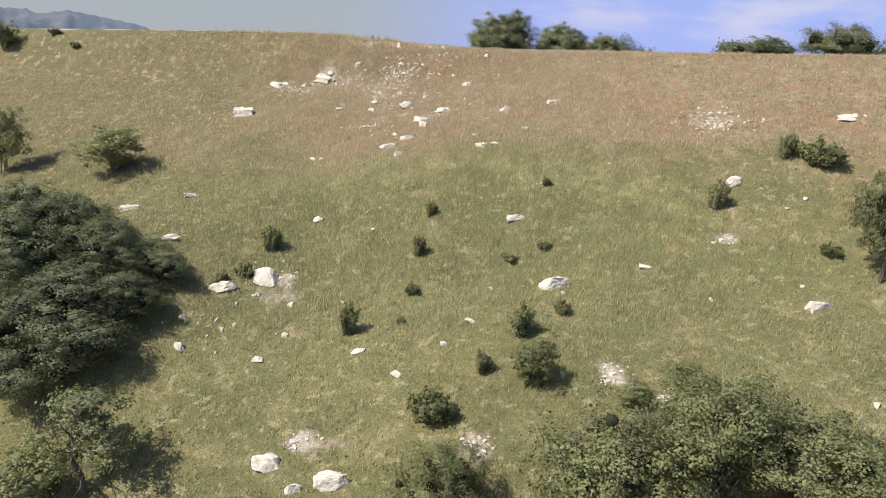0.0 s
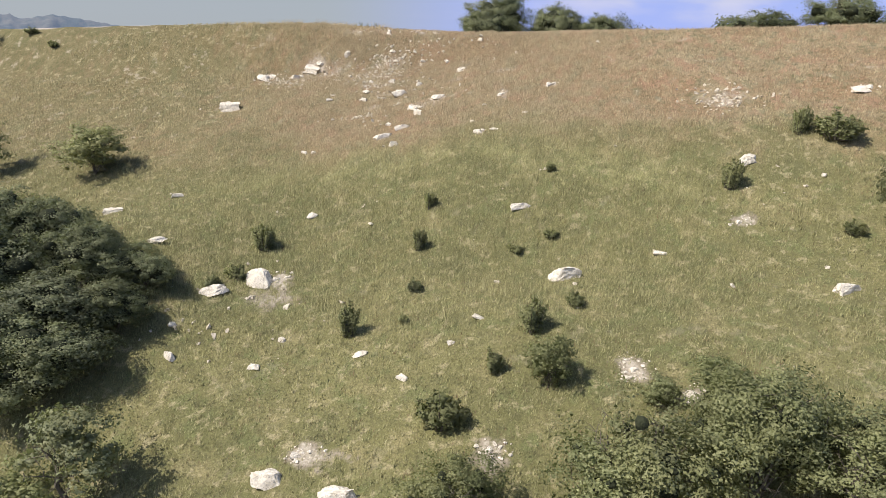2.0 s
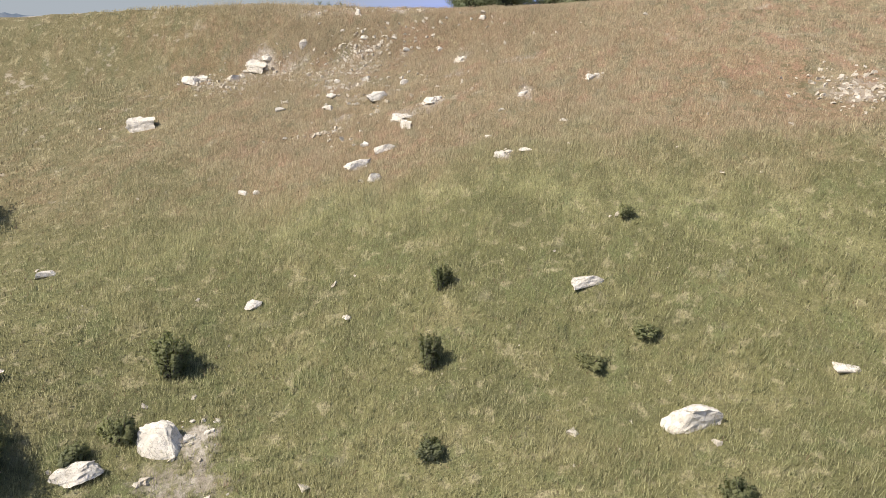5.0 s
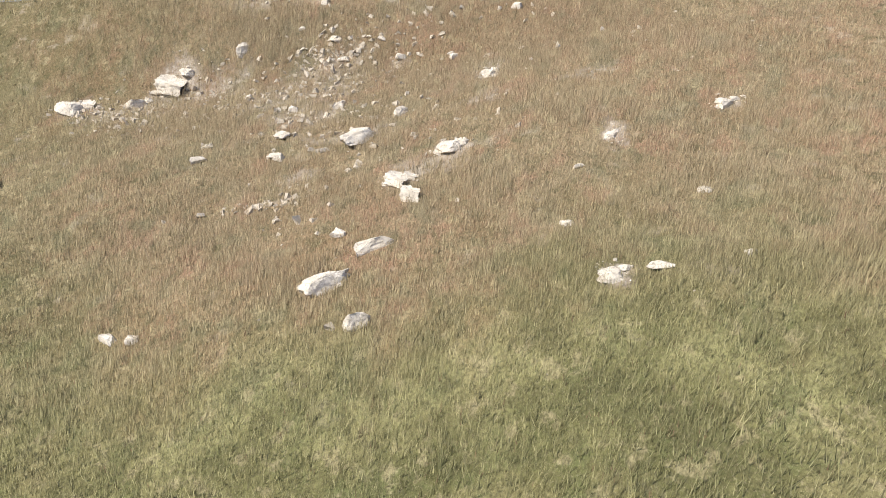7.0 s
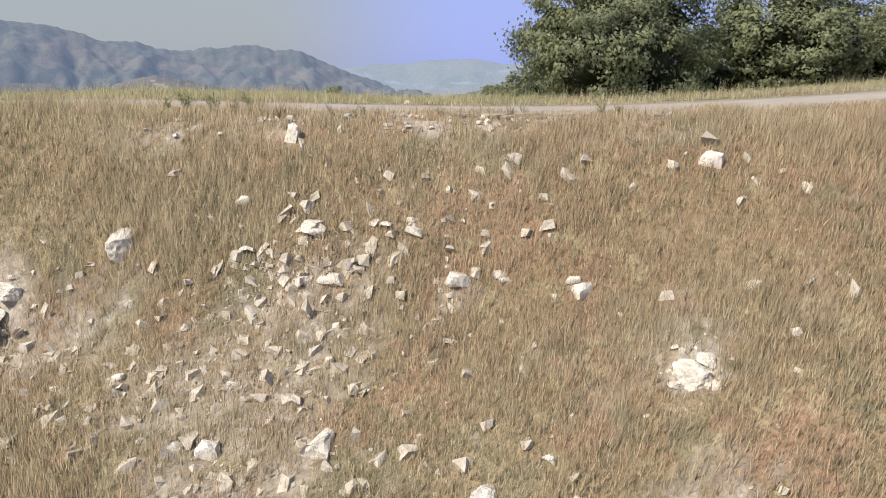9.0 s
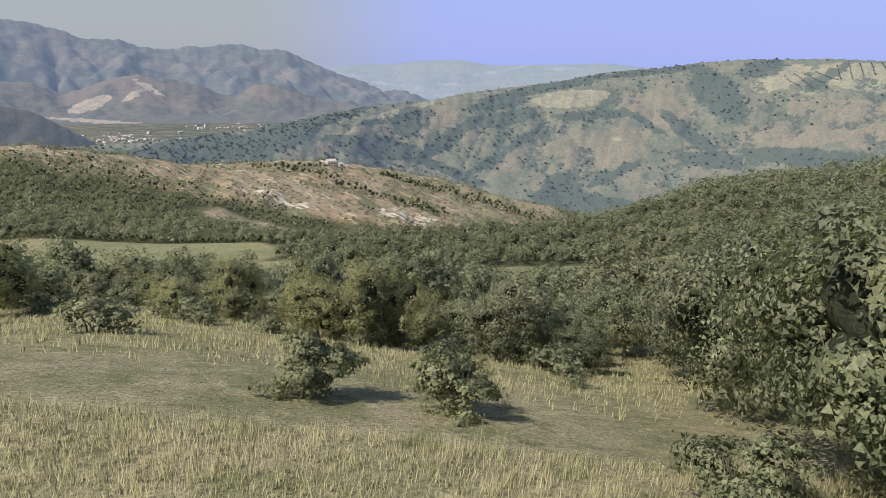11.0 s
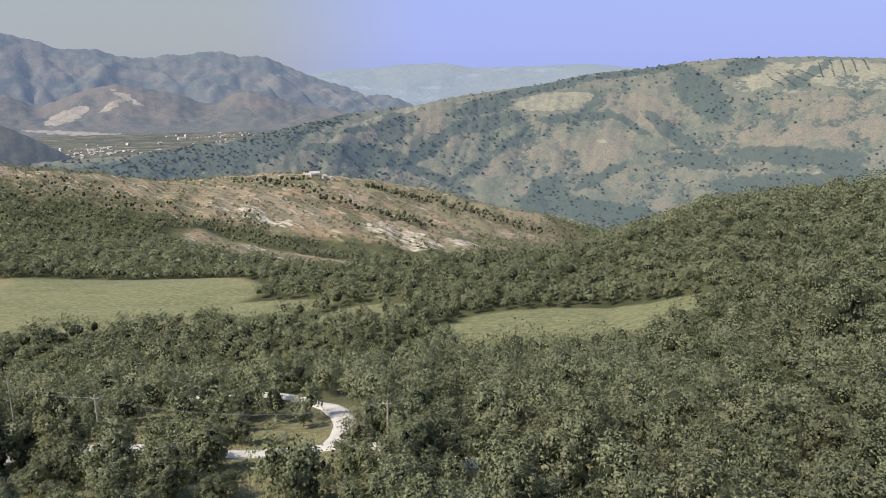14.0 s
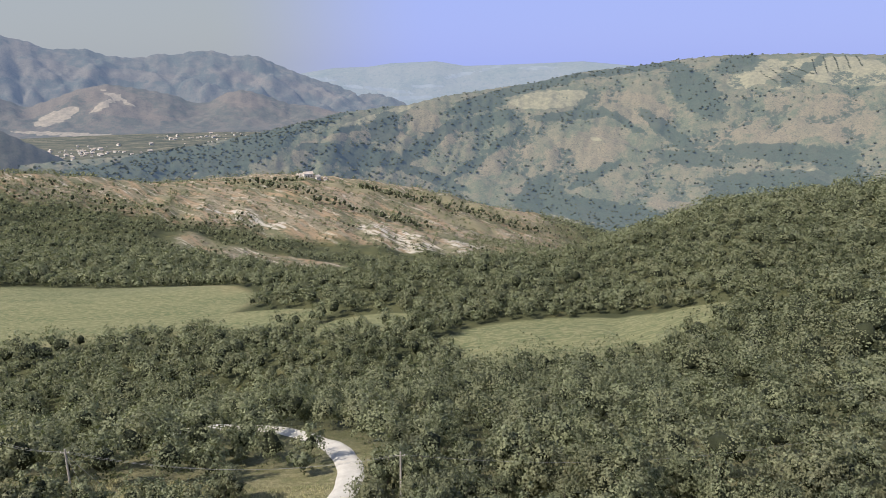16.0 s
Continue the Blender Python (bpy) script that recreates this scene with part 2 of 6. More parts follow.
    c = n.mix(n.math("MULTIPLY", n.between(clump, 0.55, 0.66), 0.62), c, (0.50, 0.43, 0.26))
    tuft, speck = n.noise(6.5, 3, 0.7), n.noise(17.0, 2, 0.6)
    c = n.mix(n.math("MULTIPLY", n.between(tuft, 0.48, 0.32), 0.7), c, (0.070, 0.068, 0.030))
    c = n.mix(n.math("MULTIPLY", n.between(speck, 0.55, 0.75), 0.5), c, (0.55, 0.48, 0.31))
    return (c, dry) if parched else c


def ground_material():
    n = Nodes("meadow_ground")
    xyz = n.xyz()
    c = n.mix(n.math("MULTIPLY", n.between(n.noise(9.0, 4, 0.7), 0.35, 0.65), 0.55), meadow_colour(n), (0.080, 0.070, 0.034))
    # chalky bare patches
    bare = n.noise(0.55, 5, 0.7)
    band = n.math("MULTIPLY", n.between(xyz[1], 62.0, 76.0), n.between(xyz[1], 110.0, 95.0))
    c = n.mix(n.math("MULTIPLY", n.between(bare, 0.58, 0.70), n.math("ADD", n.math("MULTIPLY", band, 0.55), 0.18)), c, (0.42, 0.36, 0.27))
    stony = n.node("ShaderNodeAttribute", attribute_name="bare").outputs["Fac"]
    worn = n.math("ADD", stony, n.math("MULTIPLY", n.math("SUBTRACT", n.noise(1.6, 5, 0.7), 0.5), 1.5))
    chalk = n.mix(n.between(n.noise(5.0, 5, 0.7), 0.35, 0.65), (0.34, 0.29, 0.235), (0.56, 0.495, 0.415))
    soil = n.mix(n.between(n.noise(4.0, 5, 0.7), 0.35, 0.65), (0.235, 0.195, 0.150), (0.375, 0.320, 0.258))
    chalk = n.mix(n.between(n.math("ADD", stony, n.math("MULTIPLY", n.math("SUBTRACT", n.noise(2.2, 3, 0.6), 0.5), 0.4)), 0.52, 0.66), soil, chalk)
    c = n.mix(n.math("MULTIPLY", n.between(worn, 0.32, 0.70), 0.85), c, chalk)
    # dust along both sides of the road
    dx = n.math("ADD", xyz[0], 15.0)
    off = n.math("ABSOLUTE", n.math("SUBTRACT", n.math("ADD", n.math("SUBTRACT", xyz[1], 95.95), n.math("MULTIPLY", dx, 0.10)), n.math("MULTIPLY", n.math("MULTIPLY", dx, dx), 0.0009)))
    dust = n.math("MULTIPLY", n.between(n.math("ADD", off, n.noise(0.9, 4, 0.7)), 3.9, 2.9), n.between(xyz[0], 30.0, 20.0))
    c = n.mix(n.math("MULTIPLY", dust, 0.85), c, n.mix(n.noise(3.0, 5, 0.7), (0.30, 0.255, 0.195), (0.42, 0.365, 0.295)))
    # crumbling pale bank below the road
    bank = n.math("MULTIPLY", n.between(off, 6.2, 4.6), n.math("MULTIPLY", n.between(n.noise(0.9, 5, 0.7), 0.44, 0.56), n.math("MULTIPLY", n.between(xyz[0], -27.0, -22.0), n.between(xyz[0], 0.0, -5.0))))
    bank = n.math("MULTIPLY", bank, n.between(xyz[1], 95.0, 93.5))
    c = n.mix(n.math("MULTIPLY", bank, 0.55), c, n.mix(n.noise(4.0, 4, 0.7), (0.40, 0.33, 0.265), (0.60, 0.525, 0.44)))
    # beyond the road: woodland floor, pale fields, bare ridge
    r = n.math("SQRT", n.math("ADD", n.math("POWER", n.math("SUBTRACT", xyz[0], VIEW[0]), 2.0), n.math("POWER", n.math("SUBTRACT", xyz[1], VIEW[1]), 2.0)))
    wood = n.mix(n.between(n.noise(0.02, 5, 0.6), 0.4, 0.6), (0.055, 0.062, 0.030), (0.095, 0.098, 0.046))
    wood = n.mix(n.math("MULTIPLY", n.between(n.noise(0.09, 4, 0.6), 0.55, 0.7), 0.6), wood, (0.17, 0.15, 0.065))
    c = n.mix(n.between(xyz[1], 205.0, 260.0), c, wood)
    c = n.mix(FIELD_MASK(n, xyz), c, field_colour(n))
    wobble = n.math("MULTIPLY", n.math("SUBTRACT", n.noise(0.016, 5, 0.65), 0.5), 130.0)
    strip = n.math("ABSOLUTE", n.math("ADD", n.math("ADD", n.math("SUBTRACT", xyz[1], 764.0), n.math("MULTIPLY", n.math("ADD", xyz[0], 202.0), 0.52)), n.math("MULTIPLY", wobble, 0.3)))
    strip = n.math("MULTIPLY", n.between(strip, 40.0, 26.0), n.math("MULTIPLY", n.between(xyz[0], -300.0, -260.0), n.between(xyz[0], -30.0, -60.0)))
    ridge = n.math("MULTIPLY", n.math("MAXIMUM", n.between(n.math("ADD", xyz[1], wobble), 862.0, 896.0), strip), n.between(r, 1750.0, 1500.0))
    bare2 = n.mix(n.between(n.noise(0.011, 6, 0.65), 0.40, 0.62), (0.150, 0.148, 0.088), (0.300, 0.25, 0.180))
    run = n.streaks(0.012, 0.075, -0.72)
    bare2 = n.mix(n.math("MULTIPLY", n.between(run, 0.48, 0.58), 0.8), bare2, (0.35, 0.245, 0.155))
    bare2 = n.mix(n.math("MULTIPLY", n.between(run, 0.44, 0.34), 0.7), bare2, (0.135, 0.135, 0.068))
    bare2 = n.mix(n.math("MULTIPLY", n.between(n.streaks(0.02, 0.11, -0.72), 0.57, 0.63), 0.8), bare2, (0.52, 0.46, 0.37))
    bare2 = n.mix(n.math("MULTIPLY", n.between(n.noise(0.16, 4, 0.7), 0.54, 0.60), 0.75), bare2, (0.075, 0.082, 0.045))
    bare2 = n.mix(n.math("MULTIPLY", n.between(n.noise(0.45, 3, 0.7), 0.55, 0.7), 0.35), bare2, (0.50, 0.42, 0.30))
    c = n.mix(n.math("MULTIPLY", ridge, n.between(xyz[0], 260.0, 120.0)), c, bare2)
    for x0, y0, rx, ry in ((-150.0, 1205.0, 55.0, 62.0), (-66.0, 1215.0, 50.0, 40.0), (18.0, 1128.0, 62.0, 42.0), (60.0, 1300.0, 90.0, 26.0), (-290.0, 1190.0, 40.0, 40.0)):
        c = n.mix(n.math("MULTIPLY", spot(n, x0, y0, rx, ry, xyz, 0.10, 0.012), 0.85), c, n.mix(n.noise(0.05, 4, 0.6), (0.215, 0.20, 0.115), (0.31, 0.265, 0.165)))
    scar = n.streaks(0.03, 0.16, -0.72)
    for x0, y0, rx, ry in ((-262.0, 932.0, 34.0, 14.0), (-222.0, 908.0, 30.0, 14.0), (-92.0, 958.0, 30.0, 20.0), (-66.0, 930.0, 30.0, 22.0), (-42.0, 888.0, 26.0, 22.0), (20.0, 930.0, 26.0, 22.0), (36.0, 890.0, 26.0, 24.0), (54.0, 855.0, 20.0, 16.0), (110.0, 1010.0, 40.0, 20.0)):
        c = n.mix(n.math("MULTIPLY", spot(n, x0, y0, rx, ry, xyz, 0.25, 0.06), n.math("MULTIPLY", n.between(scar, 0.47, 0.54), 0.85)), c, (0.56, 0.51, 0.44))
    floor = n.mix(n.between(n.noise(0.012, 5, 0.65, stretch=(1, 2.5, 1)), 0.42, 0.58), (0.075, 0.092, 0.090), (0.155, 0.155, 0.125))
    floor = n.mix(n.between(n.noise(0.02, 3, 0.6, stretch=(0.6, 2.5, 1)), 0.58, 0.63), floor, (0.26, 0.235, 0.18))
    floor = n.mix(n.math("MULTIPLY", n.between(n.noise(0.06, 4, 0.7), 0.55, 0.62), 0.7), floor, (0.05, 0.065, 0.06))
    c = n.mix(n.math("MULTIPLY", n.between(r, 1600.0, 1900.0), 0.9), c, floor)
    n.bump(n.noise(5.0, 6, 0.7), 0.7, 0.12)
    return n.done(c, 0.95)


def field_colour(n):
    """Mown meadow: soft patches, mowing streaks and pale stubble."""
    c = n.mix(n.between(n.noise(0.03, 5, 0.7, stretch=(1, 3, 1)), 0.35, 0.65), (0.125, 0.145, 0.070), (0.19, 0.195, 0.10))
    c = n.mix(n.math("MULTIPLY", n.between(n.streaks(0.30, 0.8, 0.06), 0.46, 0.58), 0.6), c, (0.30, 0.275, 0.155))
    c = n.mix(n.math("MULTIPLY", n.between(n.noise(0.012, 4, 0.6), 0.52, 0.66), 0.5), c, (0.33, 0.265, 0.155))
    return n.mix(n.math("MULTIPLY", n.between(n.noise(0.9, 3, 0.7), 0.5, 0.3), 0.4), c, (0.10, 0.115, 0.055))


# mown fields in the wood: middle and half sizes
FIELDS = [(-215, 452, 104, 57), (-112, 418, 44, 15), (-52, 389, 24, 17), (22, 345, 41, 25), (56, 345, 22, 12)]


def FIELD_MASK(n, xyz):
    f = None
    for a in FIELDS:
        g = spot(n, *a, xyz, 0.05)
        f = g if f is None else n.math("MAXIMUM", f, g)
    return f


def road_material():
    """Worn pale gravel with wheel tracks and loose grit."""
    n = Nodes("pale_gravel_road")
    c = n.mix(n.between(n.noise(0.8, 5, 0.65), 0.3, 0.7), (0.375, 0.325, 0.275), (0.435, 0.385, 0.33))
    c = n.mix(n.math("MULTIPLY", n.between(n.streaks(0.05, 1.3, -0.10), 0.50, 0.70), 0.22), c, (0.50, 0.45, 0.39))
    c = n.mix(n.math("MULTIPLY", n.between(n.streaks(0.09, 2.1, -0.10), 0.46, 0.30), 0.2), c, (0.32, 0.28, 0.235))
    c = n.mix(n.math("MULTIPLY", n.between(n.noise(11.0, 3, 0.7), 0.56, 0.70), 0.35), c, (0.27, 0.235, 0.20))
    c = n.mix(n.math("MULTIPLY", n.between(n.noise(16.0, 2, 0.6), 0.62, 0.72), 0.4), c, (0.58, 0.53, 0.46))
    n.bump(n.noise(14.0, 4, 0.7), 0.5, 0.015)
    return n.done(c, 0.95)


def limestone():
    """Pale weathered limestone with grey-brown stains and cracks."""
    n = Nodes("limestone")
    c = n.mix(n.between(n.noise(1.6, 6, 0.7), 0.3, 0.7), (0.64, 0.575, 0.475), (0.84, 0.775, 0.675))
    c = n.mix(n.math("MULTIPLY", n.between(n.noise(2.4, 5, 0.7), 0.56, 0.70), 0.4), c, (0.46, 0.39, 0.295))
    crack = n.math("ABSOLUTE", n.math("SUBTRACT", n.noise(1.9, 5, 0.7), 0.5))
    c = n.mix(n.math("MULTIPLY", n.between(crack, 0.018, 0.003), 0.6), c, (0.24, 0.20, 0.15))
    c = n.mix(n.math("MULTIPLY", n.between(n.noise(14.0, 3, 0.6), 0.55, 0.75), 0.4), c, (0.40, 0.37, 0.31))
    n.bump(n.noise(7.0, 6, 0.75), 0.8, 0.05)
    return n.done(c, 0.9)


def plain(name, colour, other, scale, rough=0.9, bump=0.4, dist=0.02, detail=5):
    n = Nodes(name)
    c = n.mix(n.between(n.noise(scale, detail, 0.65), 0.3, 0.7), colour, other)
    c = n.mix(n.math("MULTIPLY", n.between(n.noise(scale * 7, 3, 0.6), 0.5, 0.8), 0.4), c, tuple(v * 0.7 for v in colour))
    if bump:
        n.bump(n.noise(scale * 5, 5, 0.7), bump, dist)
    return n.done(c, rough)


def leaf_material(name, a, b, c, gloss=0.55, grain=0.0, thin=0.36):
    n = Nodes(name)
    isl = n.node("ShaderNodeNewGeometry").outputs["Random Per Island"]
    own = n.node("ShaderNodeObjectInfo").outputs["Random"]
    col = n.mix(isl, a, b)
    col = n.mix(n.math("MULTIPLY", n.between(n.noise(0.16, 3, 0.6), 0.45, 0.7), 0.6), col, c)
    col = n.mix(n.math("MULTIPLY", own, 0.35), col, b)
    col = n.mix(n.math("MULTIPLY", n.between(n.noise(0.11, 2, 0.5), 0.52, 0.32), 0.45), col, tuple(v * 0.55 for v in a))
    col = n.mix(n.math("MULTIPLY", n.between(n.noise(0.21, 2, 0.5, stretch=(1, 1, 0.4)), 0.55, 0.68), 0.55), col, tuple(0.5 * v + 0.075 for v in a))
    cell = n.node("ShaderNodeTexVoronoi", voronoi_dimensions="2D")
    cell.inputs["Scale"].default_value = 0.17
    n.link(n.place(), cell.inputs["Vector"])
    tone = n.node("ShaderNodeSeparateColor")
    n.link(cell.outputs["Color"], tone.inputs[0])
    col = n.mix(n.math("MULTIPLY", n.between(tone.outputs[0], 0.45, 0.0), 0.55), col, tuple(v * 0.62 for v in a))
    col = n.mix(n.math("MULTIPLY", n.between(tone.outputs[1], 0.6, 1.0), 0.38), col, tuple(v * 1.1 for v in c))
    if grain:
        # single leaves within a spray
        g = n.noise(grain, 3, 0.7)
        col = n.mix(n.math("MULTIPLY", n.between(g, 0.50, 0.36), 0.4), col, tuple(v * 0.35 for v in a))
        col = n.mix(n.math("MULTIPLY", n.between(g, 0.54, 0.68), 0.5), col, tuple(v * 1.35 for v in b))
    n.done(col, gloss)
    # thin leaves let some light through
    tr = n.node("ShaderNodeBsdfTranslucent")
    n.link(n.mix(0.5, col, (0.16, 0.2, 0.03)), tr.inputs[0])
    mx = n.node("ShaderNodeMixShader")
    mx.inputs[0].default_value = thin
    out = n.t.nodes["Material Output"]
    n.link(n.bsdf.outputs[0], mx.inputs[1])
    n.link(tr.outputs[0], mx.inputs[2])
    n.link(mx.outputs[0], out.inputs[0])
    return n.mat


def distance_material(name, wood, grass, tan, pale, haze_glow, amount, scale):
    """Far hills: woods, dry grass, bare ground and fields, with haze added as a blue glow of the surface."""
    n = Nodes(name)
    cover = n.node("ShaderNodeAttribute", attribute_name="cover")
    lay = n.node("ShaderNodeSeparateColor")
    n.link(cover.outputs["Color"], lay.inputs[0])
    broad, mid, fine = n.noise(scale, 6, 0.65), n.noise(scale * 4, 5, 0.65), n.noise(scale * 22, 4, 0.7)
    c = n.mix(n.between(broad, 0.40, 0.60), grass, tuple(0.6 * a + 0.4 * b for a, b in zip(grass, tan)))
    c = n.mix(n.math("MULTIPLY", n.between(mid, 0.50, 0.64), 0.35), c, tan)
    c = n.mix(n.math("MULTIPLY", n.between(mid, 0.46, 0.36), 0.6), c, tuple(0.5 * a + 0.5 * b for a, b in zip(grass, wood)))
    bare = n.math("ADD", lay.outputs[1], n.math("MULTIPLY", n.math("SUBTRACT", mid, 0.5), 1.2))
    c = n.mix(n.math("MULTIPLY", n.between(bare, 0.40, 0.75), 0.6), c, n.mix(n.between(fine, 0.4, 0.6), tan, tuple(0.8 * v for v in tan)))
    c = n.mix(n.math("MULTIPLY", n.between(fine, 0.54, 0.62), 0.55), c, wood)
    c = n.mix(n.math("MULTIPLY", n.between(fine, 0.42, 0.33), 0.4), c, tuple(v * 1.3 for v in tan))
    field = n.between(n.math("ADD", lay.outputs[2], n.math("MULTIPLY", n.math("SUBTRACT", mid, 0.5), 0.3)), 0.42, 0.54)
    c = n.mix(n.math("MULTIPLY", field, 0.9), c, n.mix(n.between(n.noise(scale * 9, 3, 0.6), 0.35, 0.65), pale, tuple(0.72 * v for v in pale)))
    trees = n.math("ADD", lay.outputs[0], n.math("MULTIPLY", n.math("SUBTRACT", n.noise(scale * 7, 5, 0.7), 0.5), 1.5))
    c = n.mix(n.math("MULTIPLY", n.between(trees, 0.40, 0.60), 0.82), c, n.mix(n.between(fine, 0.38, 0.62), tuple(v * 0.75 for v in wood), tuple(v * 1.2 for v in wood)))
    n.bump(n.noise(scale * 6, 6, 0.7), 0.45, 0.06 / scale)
    # distance haze is put in as emission of the hillside itself
    n.put(haze_glow, n.bsdf.inputs["Emission Color"])
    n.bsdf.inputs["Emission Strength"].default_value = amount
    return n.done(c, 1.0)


M_GROUND = ground_material()
def grass_material():
    n = Nodes("grass_blades")
    c, dry = meadow_colour(n, True)
    isl = n.node("ShaderNodeNewGeometry").outputs["Random Per Island"]
    c = n.mix(0.32, c, n.mix(dry, (0.50, 0.49, 0.245), (0.67, 0.56, 0.385)))
    c = n.mix(n.math("MULTIPLY", n.between(isl, 0.45, 1.0), 0.5), c, n.mix(dry, (0.62, 0.57, 0.33), (0.70, 0.58, 0.38)))
    c = n.mix(n.math("MULTIPLY", n.between(isl, 0.25, 0.0), 0.35), c, (0.16, 0.13, 0.06))
    n.done(c, 0.7)
    tr = n.node("ShaderNodeBsdfTranslucent")
    n.link(c, tr.inputs[0])
    mx = n.node("ShaderNodeMixShader")
    mx.inputs[0].default_value = 0.22
    n.link(n.bsdf.outputs[0], mx.inputs[1])
    n.link(tr.outputs[0], mx.inputs[2])
    n.link(mx.outputs[0], n.t.nodes["Material Output"].inputs[0])
    return n.mat


M_GRASS = grass_material()
M_STALK = plain("dead_stalks", (0.15, 0.095, 0.055), (0.26, 0.18, 0.11), 1.5, 0.9, 0.0)
M_SLAB = plain("broken_asphalt", (0.24, 0.22, 0.20), (0.36, 0.33, 0.29), 3.0, 0.95, 0.8, 0.02)
M_POLE = plain("grey_wood_pole", (0.34, 0.31, 0.27), (0.44, 0.41, 0.37), 4.0, 0.9, 0.4, 0.01)
M_WIRE = plain("dull_wire", (0.24, 0.24, 0.24), (0.32, 0.32, 0.32), 4.0, 0.6, 0.0)
M_WALL = plain("pale_plaster", (0.70, 0.66, 0.60), (0.80, 0.77, 0.72), 0.1, 0.9, 0.0)
M_TILE = plain("roof_tiles", (0.42, 0.34, 0.29), (0.60, 0.54, 0.49), 0.08, 0.9, 0.0)
M_DARKGLASS = plain("window_dark", (0.05, 0.055, 0.06), (0.08, 0.085, 0.09), 0.3, 0.3, 0.0)
M_HAZED_LEAF = leaf_material("far_leaves_haze_glow", (0.085, 0.100, 0.070), (0.14, 0.15, 0.10), (0.11, 0.105, 0.075), 0.8)
# blue emission stands in for haze over the far scrub and orchard rows
M_HAZED_LEAF.node_tree.nodes["Principled BSDF"].inputs["Emission Color"].default_value = (0.255, 0.375, 0.60, 1)
M_HAZED_LEAF.node_tree.nodes["Principled BSDF"].inputs["Emission Strength"].default_value = 0.105
M_ROAD = road_material()
M_TRACK = plain("white_gravel_track", (0.55, 0.51, 0.45), (0.66, 0.62, 0.56), 0.5, 0.95, 0.5, 0.01)
M_LEDGE = plain("weathered_ledge", (0.36, 0.31, 0.25), (0.56, 0.50, 0.42), 3.0, 0.95, 0.9, 0.03)
M_SCREE = plain("pale_scree", (0.50, 0.435, 0.345), (0.70, 0.625, 0.515), 2.5, 0.9, 0.8, 0.05)
M_ROCK = limestone()
M_BARK = plain("oak_bark", (0.10, 0.085, 0.065), (0.17, 0.15, 0.12), 5.0, 0.95, 0.8, 0.03)
M_LEAF = leaf_material("oak_leaves", (0.135, 0.162, 0.088), (0.385, 0.405, 0.235), (0.31, 0.30, 0.165), 0.55, 9.0, 0.46)
M_BUSH = leaf_material("bush_leaves", (0.205, 0.218, 0.100), (0.48, 0.475, 0.245), (0.41, 0.37, 0.185), 0.55, 9.0, 0.46)
M_WOODS = leaf_material("woodland_leaves", (0.088, 0.105, 0.060), (0.365, 0.388, 0.235), (0.270, 0.255, 0.155), 0.6, 6.0, 0.36)
# near-black colour of lumps added in crowns to look like their shaded depth
M_CROWN_SHADE = plain("inner_foliage", (0.034, 0.040, 0.022), (0.055, 0.062, 0.034), 1.2, 0.95, 0.8, 0.3)
M_SCRUB = leaf_material("scrub_oak_leaves", (0.225, 0.255, 0.120), (0.50, 0.515, 0.27), (0.42, 0.395, 0.19), 0.55, 9.0, 0.5)
M_JUNIPER = leaf_material("juniper_needles", (0.245, 0.265, 0.135), (0.50, 0.505, 0.265), (0.41, 0.385, 0.19), 0.7, 0.0, 0.55)

# bare chalk on the hillside: middle, width and depth
OUTCROPS = [
    (-26.7, 88.1, 3.59, 2.27), (-7.8, 83.4, 1.65, 1.40), (-9.5, 76.9, 2.24, 1.06), (-9.6, 77.1, 1.98, 0.94), (-11.7, 75.1, 2.05, 0.88), (-32.3, 87.1, 3.10, 1.72),
    (-28.5, 87.2, 2.47, 1.32), (2.3, 76.9, 1.59, 1.02), (-4.2, 66.5, 1.54, 1.40), (-17.4, 50.3, 2.56, 1.64), (7.0, 39.2, 1.76, 0.68), (7.0, 40.5, 1.11, 0.84),
    (16.4, 54.2, 2.34, 0.98), (10.4, 37.7, 2.17, 1.35), (30.3, 70.5, 2.86, 1.27), (7.4, 39.6, 2.15, 1.43), (-2.8, 75.6, 1.12, 1.42),
    (-0.3, 34.9, 2.31, 0.99), (-10.8, 35.6, 2.84, 1.07),
]
# crumbling banks below the road: middle and half sizes
BANKS = [(-12.2, 91.4, 1.15, 0.62), (-10.0, 91.3, 0.95, 0.5), (-15.7, 92.2, 1.5, 0.26), (-18.9, 91.95, 1.2, 0.28), (-7.0, 92.0, 1.2, 0.5), (-21.6, 91.7, 1.6, 0.5), (-13.8, 91.2, 1.0, 0.7)]
# other stony places: middle and half sizes
STONY = [(-17.4, 76.2, 1.5, 0.35), (-16.6, 77.6, 1.2, 0.9), (-25.8, 87.2, 3.2, 1.7), (-29.8, 86.4, 2.6, 1.2), (-16.8, 87.4, 3.2, 1.4), (-17.6, 83.2, 3.0, 1.6), (18.3, 71.2, 2.6, 2.0), (-10.6, 76.4, 2.2, 1.4), (-17.2, 48.6, 2.6, 1.5), (-2.6, 76.2, 0.8, 1.5), (-9.5, 35.6, 2.2, 0.9), (-0.4, 34.6, 1.4, 1.0), (-7.9, 84.6, 1.5, 1.5), (-8.2, 81.4, 1.8, 0.9), (-18.2, 85.6, 4.6, 2.6), (-12.9, 87.0, 0.8, 0.7), (-14.8, 80.6, 3.6, 0.8), (-3.0, 81.6, 2.2, 0.8), (-23.4, 88.0, 2.4, 1.6)]


